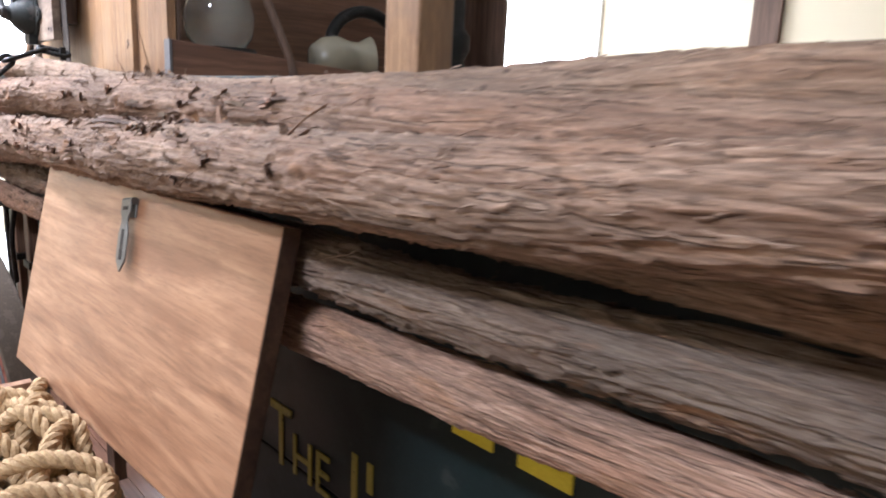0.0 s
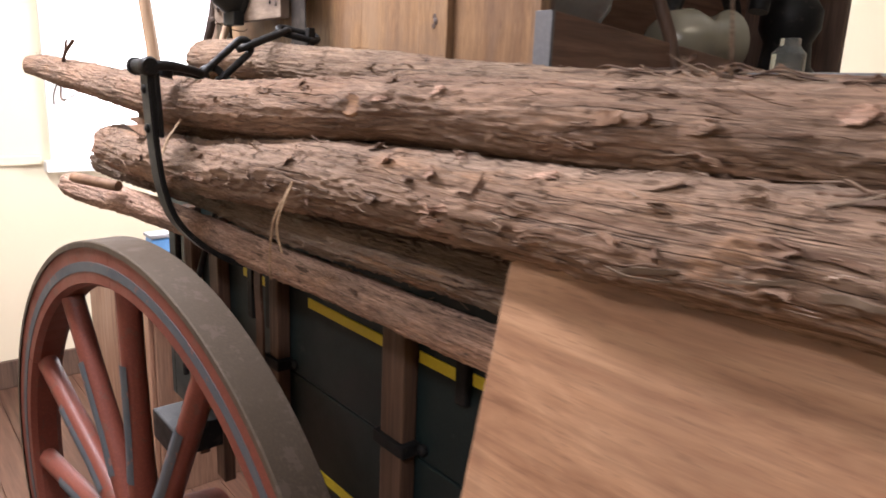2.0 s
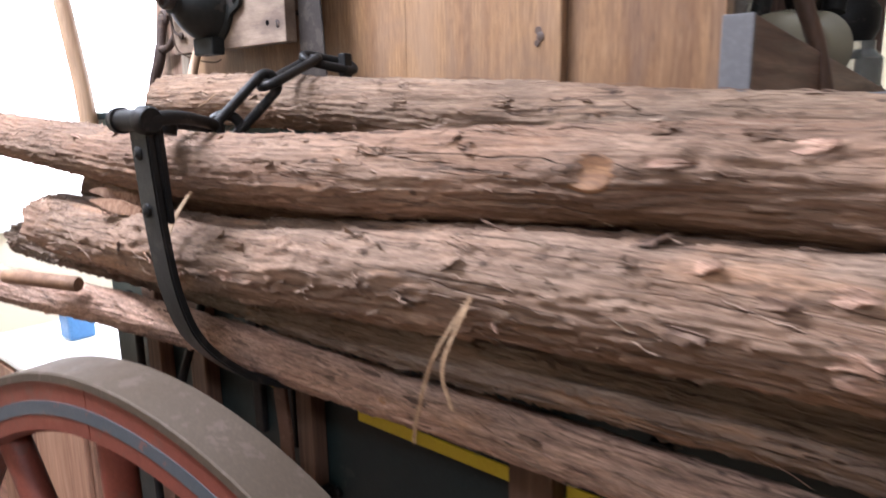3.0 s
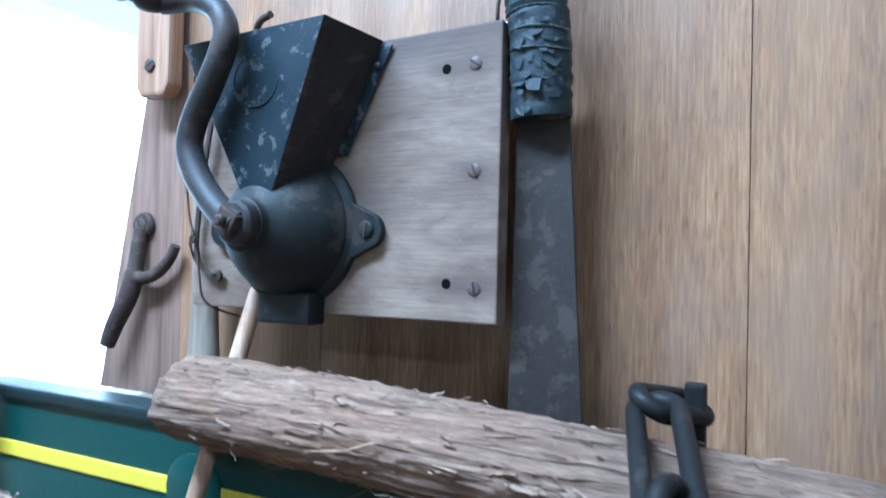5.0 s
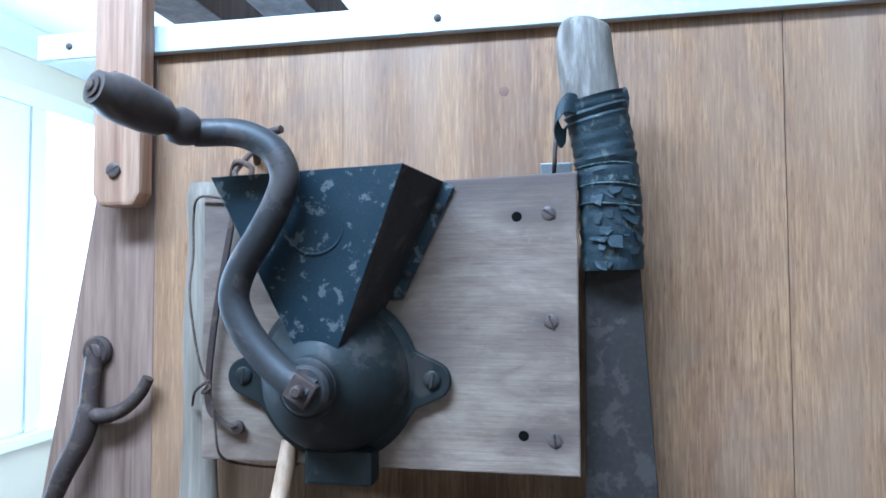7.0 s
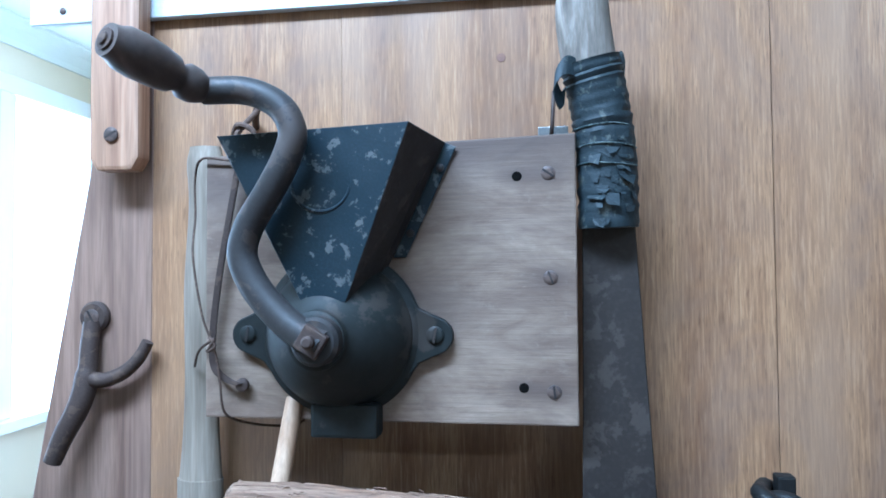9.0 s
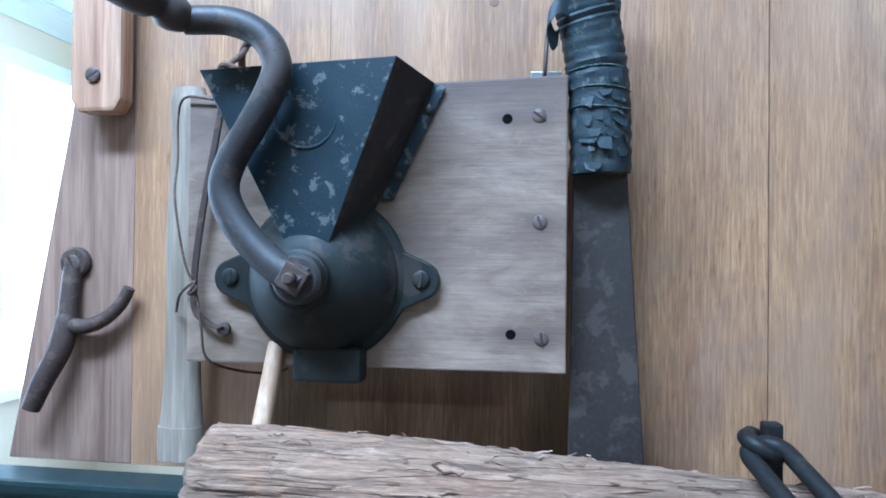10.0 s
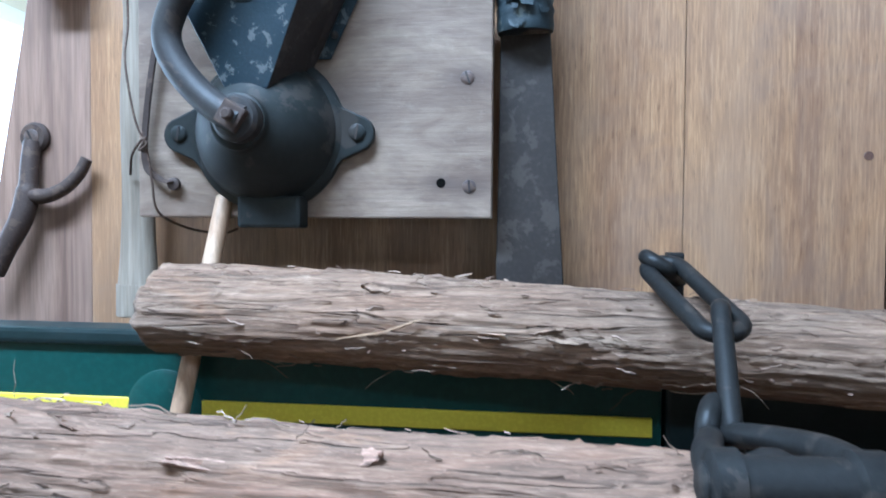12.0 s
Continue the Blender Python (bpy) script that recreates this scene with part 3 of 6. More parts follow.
m_ = Mat("daylight", 1.0)
m_.colour((0.8, 0.8, 0.8))
m_.b.inputs["Emission Color"].default_value = (1.0, 0.98, 0.95, 1)
m_.b.inputs["Emission Strength"].default_value = 3.5
for nm_, b_ in (("backdrop_1", (WX0 - 0.62, WX0 - 0.60, 0.2, 4.2, 0.2, 3.2)), ("backdrop_2", (-4.2, -2.0, WY1 + 0.60, WY1 + 0.62, 0.2, 3.0))):
    tagged(mesh_object(nm_, box_bm(*b_), m_.m), "bright overcast daylight outside the window", "backdrop", kind="structure")
m_ = Mat("lamp_diffuser", 0.4)
m_.b.inputs["Emission Color"].default_value = (1, 0.98, 0.95, 1)
m_.b.inputs["Emission Strength"].default_value = 3.0
M["diffuser"] = m_.m
for lx_, ly_ in CEILING_LAMPS:
    cl_ = thing("ceiling_light", (lx_, ly_, CEIL), "white enamelled batten ceiling light, switched on", "ceiling light", "ceiling lights")
    placed(part("housing", box_bm(lx_ - 0.62, lx_ + 0.62, ly_ - 0.15, ly_ + 0.15, CEIL - 0.05, CEIL - 0.001, 0.006), M["white"], cl_), (lx_, ly_, CEIL))
    placed(part("diffuser", box_bm(lx_ - 0.60, lx_ + 0.60, ly_ - 0.13, ly_ + 0.13, CEIL - 0.065, CEIL - 0.051, 0.003), M["diffuser"], cl_, "glowing white diffuser"), (lx_, ly_, CEIL))

floor_ob = new("floor")
tagged(floor_ob, "reddish-brown varnished floor of narrow boards", "floor", kind="structure")
LEFT_HOLE = (0.70, 3.45, 0.93, 2.50)
BACK_HOLE = (-3.5, -2.54, 0.80, 2.30)
wall_with_hole("wall_west", 'x', WX0, -0.14, WY0 - 0.14, WY1 + 0.14, LEFT_HOLE, M["wall"], "cream painted plaster wall with a tall window")
wall_with_hole("wall_north", 'y', WY1, 0.14, WX0, WX1, BACK_HOLE, M["wall"], "cream painted plaster wall with a bright window")
bm_ = box_bm(WX1, WX1 + 0.14, WY0 - 0.14, WY1 + 0.14, FLOOR, CEIL)
tagged(mesh_object("wall_east", bm_, M["wall"]), "plain cream painted plaster wall", "wall", kind="structure")
bm_ = box_bm(WX0, WX1, WY0 - 0.14, WY0, FLOOR, CEIL)
tagged(mesh_object("wall_south", bm_, M["wall"]), "plain cream painted plaster wall", "wall", kind="structure")
bm_ = box_bm(WX0 - 0.14, WX1 + 0.14, WY0 - 0.14, WY1 + 0.14, CEIL, CEIL + 0.1)
tagged(mesh_object("ceiling", bm_, M["ceiling"]), "pale painted flat ceiling", "ceiling", kind="structure")
window("window_1", 'x', WX0, -0.12, LEFT_HOLE, (1.6,), 0, "tall white-painted window full of daylight")
window("window_2", 'y', WY1, 0.12, BACK_HOLE, (), 0, "white-painted window full of daylight")

for y0_, y1_, d_ in ((2.47, 2.88, 0.012), (2.52, 2.575, 0.024), (2.775, 2.83, 0.024)):
    part("window_post", box_bm(WX0 - 0.11, WX0 + d_, y0_, y1_, 0.951, 2.444, 0.004), M["white"], bpy.data.objects["window_1"], "broad white panelled post")
cornice = [(0, 0), (0.0, -0.11), (0.012, -0.11), (0.02, -0.085), (0.05, -0.04), (0.085, -0.02), (0.11, -0.012), (0.11, 0)]
bm_ = prism_bm([(WX0 + a, CEIL + b) for a, b in cornice], 'y', WY0, WY1)
tagged(mesh_object("trim_1", bm_, M["ceiling"]), "moulded pale cornice below the ceiling", "trim", kind="structure")
bm_ = prism_bm([(WY1 - a, CEIL + b) for a, b in cornice], 'x', WX0 + 0.11, WX1)
tagged(mesh_object("trim_2", bm_, M["ceiling"]), "moulded pale cornice below the ceiling", "trim", kind="structure")
bm_ = box_bm(WX0, WX0 + 0.018, WY0, 0.63, 0.93, 0.975, 0.006)
tagged(mesh_object("trim_3", bm_, M["wall"]), "cream dado rail along the wall", "trim", kind="structure")
bm_ = box_bm(WX0, WX0 + 0.02, WY0, WY1, FLOOR, FLOOR + 0.14, 0.006)
tagged(mesh_object("baseboard_1", bm_, M["dark_wood"]), "dark stained skirting board", "baseboard", kind="structure")
bm_ = box_bm(-1.62, -1.48, WY1 - 0.03, WY1, FLOOR, CEIL - 0.11, 0.004)
tagged(mesh_object("trim_4", bm_, M["stake"]), "brown wooden cover strip on the wall", "trim", kind="structure")

# ---------------------------------------------------------------- wagon body
SIDE = 0.588            # outer face of the wagon's side
WAGON = (-1.2, 1.2, FLOOR)
wagon = thing("wagon", WAGON, "old dark green horse wagon with yellow lining, loaded with poles", "wagon")
XL, XR = -2.84, 1.0


def wpart(name, bm, mat_, label="", smooth=False, parent=None):
    return placed(part(name, bm, mat_, parent or wagon, label, smooth), WAGON)


# side boards, one above the other
for z0_, z1_, mat_ in ((0.792, 1.133, "dark_green"), (0.470, 0.790, "dark_green")):
    wpart("side_board", box_bm(XL, XR, SIDE, SIDE + 0.028, z0_, z1_, 0.004), M[mat_], "green painted board" if mat_ == "green" else "")
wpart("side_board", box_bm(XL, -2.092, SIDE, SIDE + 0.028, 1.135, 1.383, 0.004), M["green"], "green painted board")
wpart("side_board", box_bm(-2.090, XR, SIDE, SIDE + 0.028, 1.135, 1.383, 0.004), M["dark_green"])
wpart("top_rail", box_bm(XL, XR, SIDE - 0.006, SIDE + 0.034, 1.372, 1.386, 0.004), M["dark_green"], "dark green capping rail")
wpart("lining_board", box_bm(XL + 0.002, XR - 0.002, SIDE + 0.030, SIDE + 0.045, 0.545, 1.365, 0.002), M["dark_green"])
wpart("far_side", box_bm(XL, XR, 1.86, 1.89, 0.47, 1.00, 0.004), M["dark_green"])
wpart("deck", box_bm(XL, XR, SIDE + 0.031, 1.86, 0.50, 0.54, 0.004), M["dark_wood"])
wpart("end_board", box_bm(XL - 0.03, XL, SIDE, 1.89, 0.47, 0.80, 0.004), M["dark_green"])
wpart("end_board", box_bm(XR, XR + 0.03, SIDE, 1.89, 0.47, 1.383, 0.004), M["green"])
# yellow lining
for x0_, x1_, z_, h_ in ((-2.83, -2.532, 1.319, 0.0155), (-2.470, -2.100, 1.319, 0.0155), (-2.36, -2.19, 0.952, 0.019), (-2.075, -1.80, 0.956, 0.019), (-1.735, -1.645, 0.962, 0.019),
                         (-1.615, -1.02, 0.968, 0.019), (-0.598, -0.535, 1.000, 0.022), (-0.500, -0.43, 1.000, 0.022), (-0.38, 0.9, 1.000, 0.022),
                         (-2.70, -2.40, 0.612, 0.02), (-2.36, -1.83, 0.612, 0.02)):
    wpart("yellow_line", box_bm(x0_, x1_, SIDE - 0.0025, SIDE + 0.004, z_ - h_ / 2, z_ + h_ / 2, 0.0008, 1), M["yellow"], "bright yellow painted line")
wpart("rail_disc", lathe_bm([(0, 0.034), (0.003, 0.034), (0.0045, 0.031)], (-2.503, SIDE + 0.001, 1.318), (0, -1, 0), 36), M["green"], "round green boss on the rail", True)
# stakes, straps and bolts
for xc_, w_, zt_ in ((-1.766, 0.058, 1.05), (-2.165, 0.036, 1.02), (-2.46, 0.05, 1.06), (-2.62, 0.05, 1.06), (0.15, 0.06, 1.05)):
    st_ = wpart("stake", box_bm(xc_ - w_ / 2, xc_ + w_ / 2, SIDE - 0.030, SIDE - 0.001, 0.40, zt_, 0.004), M["stake"], "brown wooden upright")
    wpart("clamp", box_bm(xc_ - w_ / 2 - 0.012, xc_ + w_ / 2 + 0.012, SIDE - 0.037, SIDE - 0.002, 0.800, 0.822, 0.003), M["iron"], "black iron clamp", parent=wagon)
    for dx_ in (-1, 1):
        wpart("bolt", lathe_bm([(0, 0.010), (0.006, 0.010), (0.010, 0.005)], (xc_ + dx_ * (w_ / 2 + 0.018), SIDE, 0.811), (0, -1, 0), 12), M["iron"], "black iron bolt", True)
for xc_, z0_, z1_ in ((-1.630, 0.925, 1.06), (-2.31, 0.86, 1.12), (-2.225, 0.86, 1.12)):
    wpart("strap", box_bm(xc_ - 0.012, xc_ + 0.012, SIDE - 0.012, SIDE - 0.001, z0_, z1_, 0.003), M["iron"], "black iron strap")
# hook and rods hanging at the front end
wpart("hook_rod", tube_bm(smooth_path([(-2.66, .545, 1.00), (-2.67, .54, 1.03), (-2.65, .535, 1.05), (-2.63, .54, 1.03), (-2.645, .545, 1.00), (-2.645, .545, 0.85), (-2.63, .545, 0.62)], 8), 0.008, 10), M["iron"], "black iron rod with an eye", True)
wpart("hook_rod", tube_bm(smooth_path([(-2.40, .545, 1.08), (-2.41, .53, 1.02), (-2.46, .52, 0.90), (-2.50, .53, 0.75)], 8), 0.007, 10), M["iron"], "black iron rod", True)
wpart("leather_strap", strap_bm(smooth_path([(-2.20, .56, 1.06), (-2.20, .545, 0.99), (-2.185, .54, 0.90), (-2.19, .545, 0.76), (-2.15, .545, 0.70)], 6), 0.03, 0.005), M["leather"], "brown leather strap")
wpart("step_box", box_bm(-2.58, -2.44, 0.44, 0.585, 0.50, 0.575, 0.006), M["iron"], "black iron block")

# lettering
def letters(text, x, z, size, wide=0.72):
    cu = bpy.data.curves.new("lettering", 'FONT')
    cu.body, cu.size, cu.extrude = text, size, 0.0012
    ob = new("lettering", cu)
    ob.data.materials.append(M["ochre"])
    ob.parent = wagon
    ob.matrix_basis = Matrix.Translation((x - WAGON[0], SIDE - 0.002 - WAGON[1], z - WAGON[2])) @ pose(0, 0, 0, 90, 0, 0) @ Matrix.Diagonal((wide, 1, 1, 1))
    ob["label"] = "yellow painted lettering"
    return ob


letters("T", -1.014, 0.778, 0.152)
letters("HE", -0.950, 0.780, 0.098, 0.90)
for k_ in range(2):
    wpart("letter_bar", box_bm(-0.792 + 0.035 * k_, -0.779 + 0.035 * k_, SIDE - 0.002, SIDE + 0.002, 0.805 + 0.03 * k_, 0.880, 0.0008, 1), M["ochre"], "worn yellow lettering")

# ---------------------------------------------------------------- wooden body above the rail
PY = 0.687
HUT = (-2.2, 0.75, 1.383)
hut = thing("wagon_cabin", HUT, "varnished brown timber cabin panel standing on the wagon's rail", "wagon cabin")


def hpart(name, bm, mat_, label="", smooth=False, parent=None):
    return placed(part(name, bm, mat_, parent or hut, label, smooth), HUT)


edges = [-2.637, -2.443, -2.057, -1.884]
outline = [(-2.768, 1.37), (-2.637, 1.37), (-2.637, 1.868), (-2.682, 1.868), (-2.707, 1.70)]
hpart("plank", prism_bm([(a, b) for a, b in outline], 'y', PY, PY + 0.02, 0.0012, 1), M["side_plank"], "pinkish-brown outer plank")
for a_, b_ in zip(edges, edges[1:]):
    hpart("plank", box_bm(a_ + 0.0001, b_ - (0.0006 if b_ == -2.057 else 0.0001), PY, PY + 0.02, 1.37, 1.868, 0.0002, 1), M["panel"])
hpart("batten", box_bm(-1.878, -1.806, PY - 0.012, PY + 0.018, 1.37, 1.868, 0.003), M["panel"])
hpart("plank", box_bm(-1.805, -1.628, PY, PY + 0.02, 1.37, 1.868, 0.0012, 1), M["panel"])
hpart("back_lining", box_bm(-2.60, -1.63, PY + 0.022, PY + 0.03, 1.37, 1.86), M["dark_wood"])
for x_, z_, r_ in ((-2.291, 1.802, 0.0042), (-1.90, 1.54, 0.0042)):
    hpart("knot", lathe_bm([(0, r_), (0.0004, r_ * 0.9)], (x_, PY, z_), (0, -1, 0), 18), M["brown_board"], "small dark knot", True)
for x_, z_, r_, d_ in ((-1.836, 1.470, 0.0048, 0.0), (-1.833, 1.463, 0.0055, 0.0005), (-1.837, 1.456, 0.0040, 0.001)):
    hpart("stain_mark", lathe_bm([(0, r_), (0.0004, r_ * 0.9)], (x_, PY - 0.012 - d_, z_), (0, -1, 0), 14), M["dark_wood"], "dark brown stain on the batten", True)
hpart("metal_strip", box_bm(-2.768, -1.50, PY - 0.010, PY - 0.001, 1.857, 1.884, 0.001, 1), M["alu"], "white metal edging strip")
for x_ in (-2.73, -2.35, -1.97):
    hpart("rivet", lathe_bm([(0, 0.0035), (0.001, 0.0035), (0.002, 0.002)], (x_, PY - 0.010, 1.870), (0, -1, 0), 12), M["screw"], "", True)
hpart("end_board", prism_bm([(PY - 0.001, 1.372), (1.56, 1.372), (1.56, 1.402), (PY - 0.001, 1.468)], 'x', -1.628, -1.602, 0.002), M["brown_board"], "sloping brown end board")
hpart("end_cap", box_bm(-1.630, -1.600, PY - 0.008, PY - 0.002, 1.372, 1.468, 0.001), M["slate"], "grey painted board edge")
hpart("ledge", box_bm(-1.60, 0.9, PY, 1.80, 1.384, 1.392, 0.002), M["slate"], "slate grey tray top")
hpart("inner_wall", box_bm(-1.93, -1.91, PY + 0.031, 1.82, 1.39, 2.3), M["brown_board"], "brown inner wall")
hpart("inner_wall", box_bm(-1.909, -1.66, 1.80, 1.82, 1.39, 2.3), M["dark_wood"])
hpart("roof", box_bm(-1.909, -1.66, PY + 0.031, 1.80, 2.26, 2.28), M["dark_wood"])
hpart("post", box_bm(-0.885, -0.812, 0.70, 0.765, 1.393, 2.35, 0.004), M["panel"], "planed brown post")
hpart("shelf_stick", tube_bm([(-1.596, .985, 1.393), (-1.609, .973, 1.458), (-1.655, .935, 1.60), (-1.70, .90, 1.75)], 0.011, 12), M["stake"], "slanting brown stick", True)

# bracket block at the panel's corner, with roof beams behind it
blk = hpart("corner_block", prism_bm([(-2.684, 1.716), (-2.677, 1.704), (-2.640, 1.704), (-2.633, 1.716), (-2.633, 2.10), (-2.684, 2.10)], 'y', 0.655, PY - 0.0105, 0.004), M["block"], "planed timber bracket with chamfered foot")
for z_ in (1.738, 1.826):
    slot_screw("screw", (-2.660, 0.6545, z_), 0.0072, blk, HUT, -30)
for x_ in (-2.660, -2.545):
    hpart("roof_beam", box_bm(x_ - 0.032, x_ + 0.032, 0.70, 1.80, 1.935, 1.985, 0.003), M["dark_wood"], "dark timber roof rail")

# ---------------------------------------------------------------- logs


def ctrl(points, xs):
    p = np.array(points, float)
    return [np.interp(xs, p[:, 0], p[:, k]) for k in (1, 2, 3)]


def smoothed(a, n):
    k = np.ones(n) / n
    pad = np.concatenate([np.full(n, a[0]), a, np.full(n, a[-1])])
    return np.convolve(pad, k, 'same')[n:-n]


def log_mesh(points, seed, mat_, rough=1.0, step=0.0033, seg=112, knots=(), ragged=0.02):
    """A debarked pole with its stringy skin: rings along x, fibres and lumps as real relief. Returns the mesh and a surface function."""
    x0, x1 = points[0][0], points[-1][0]
    n = int((x1 - x0) / step)
    xs = np.linspace(x0, x1, n)
    yc, zc, rc = [smoothed(a, max(3, int(0.10 / step))) for a in ctrl(points, xs)]
    yc = yc + 0.004 * vnoise(xs * 3.1, xs * 0 + seed, xs * 0, seed)
    zc = zc + 0.003 * vnoise(xs * 2.7, xs * 0 + seed, xs * 0 + 9, seed + 3)
    th = np.linspace(0, math.tau, seg, endpoint=False)
    X, TH = np.meshgrid(xs, th, indexing='ij')
    R0 = rc[:, None]
    cx, cy = np.cos(TH), np.sin(TH)
    twist = 0.22 * X
    c2, s2 = np.cos(TH + twist), np.sin(TH + twist)
    lump = 0.105 * fnoise(X * 4.5, c2 * 1.3 + 7, s2 * 1.3, seed, 2)
    warp = 0.22 * vnoise(X * 5, c2 * 2, s2 * 2, seed + 13)
    fib = fnoise(X * 5.5, c2 * 7 + warp, s2 * 7 - warp, seed + 31, 3)
    fine = fnoise(X * 20, c2 * 20 + warp, s2 * 20, seed + 57, 2)
    lay = fnoise(X * 4.0, c2 * 2.6 + warp, s2 * 2.6, seed + 77, 2) * 2.3
    saw = lay - np.floor(lay)
    lay2 = fnoise(X * 9, c2 * 4.6 + warp, s2 * 4.6 + warp, seed + 99, 2) * 2.2
    saw2 = lay2 - np.floor(lay2)
    crack = np.clip(0.10 - np.abs(fnoise(X * 2.6, c2 * 5.5 + warp, s2 * 5.5, seed + 63, 2)), 0, 1) * 10
    rad = R0 * (1 + lump) + rough * (0.0011 * fib + 0.0006 * fine + 0.0044 * saw ** 4 + 0.0026 * saw2 ** 4 - 0.0022 * crack)
    for kx, ka, kr, kh in knots:
        d2 = ((X - kx) / (kr * 1.7)) ** 2 + ((np.angle(np.exp(1j * (TH - ka))) * R0) / kr) ** 2
        rad += kh * np.exp(-d2) - 1.15 * kh * np.exp(-d2 * 7)
    # ragged, slightly domed ends
    for side, sgn in ((X - x0, 1), (x1 - X, 1)):
        rad *= np.clip(0.80 + side / 0.03, 0, 1)
    jit = ragged * (vnoise(c2 * 3, s2 * 3, X * 0, seed + 5))
    xx = X + jit * np.exp(-(X - x0) / 0.03)
    P = np.stack([xx, yc[:, None] - rad * cx, zc[:, None] + rad * cy], -1).reshape(-1, 3)
    idx = np.arange(n * seg).reshape(n, seg)
    q = np.stack([idx[:-1], np.roll(idx, -1, 1)[:-1], np.roll(idx, -1, 1)[1:], idx[1:]], -1).reshape(-1, 4)
    me = bpy.data.meshes.new("log")
    verts = np.vstack([P, [[x0 + 0.004, yc[0], zc[0]], [x1, yc[-1], zc[-1]]]])
    faces = q.tolist() + [[n * seg, (k + 1) % seg, k] for k in range(seg)] + [[n * seg + 1, (n - 1) * seg + k, (n - 1) * seg + (k + 1) % seg] for k in range(seg)]
    me.from_pydata(verts.tolist(), [], faces)
    me.materials.append(mat_)
    me.materials.append(M["fresh"])
    me.polygons.foreach_set("material_index", [0] * len(q) + [1] * (2 * seg))
    me.shade_smooth()
    me.update()

    def surface(x, a, lift=0.0):
        i = int(np.clip((x - x0) / (x1 - x0) * (n - 1), 0, n - 1))
        j = int(round((a % math.tau) / math.tau * seg)) % seg
        c = Vector((x, yc[i], zc[i]))
        v = Vector(P[i * seg + j])
        out = Vector((0, -math.cos(a), math.sin(a)))
        return v + out * lift, out
    return me, surface


def shreds_bm(surface, x0, x1, count, rng, longest=0.05, lift=0.010, arc=(-0.6, 3.6)):
    """Loose slivers of bark that lie along the log with one end lifted."""
    bm = bmesh.new()
    for _ in range(count):
        x, a = rng.uniform(x0, x1), rng.uniform(*arc)
        ln = longest * (0.18 + 0.82 * rng.random() ** 2.2)
        w = rng.uniform(0.0002, 0.0012) * (0.5 if ln > 0.02 else 1.0)
        da = rng.uniform(-0.35, 0.35) * ln / 0.03
        up = lift * rng.random() ** 2 * (1.6 if rng.random() < 0.12 else 0.7)
        sgn = rng.choice((-1, 1))
        prev = None
        k = 4
        for i in range(k + 1):
            t = i / k
            p, out = surface(x + sgn * ln * t, a + da * t, 0.0006 + up * t ** 1.8 + 0.0008 * math.sin(t * 3))
            side = Vector((0.0, math.sin(a), math.cos(a))) + Vector((0.25 * rng.uniform(-1, 1), 0, 0))
            ww = w * (1 - 0.75 * t ** 2) * (0.6 + 0.4 * min(1, t * 4))
            pair = (bm.verts.new(p - side * ww + out * 0.0004), bm.verts.new(p + out * 0.0012), bm.verts.new(p + side * ww + out * 0.0004))
            if prev:
                bm.faces.new((prev[0], prev[1], pair[1], pair[0]))
                bm.faces.new((prev[1], prev[2], pair[2], pair[1]))
            prev = pair
    return bm


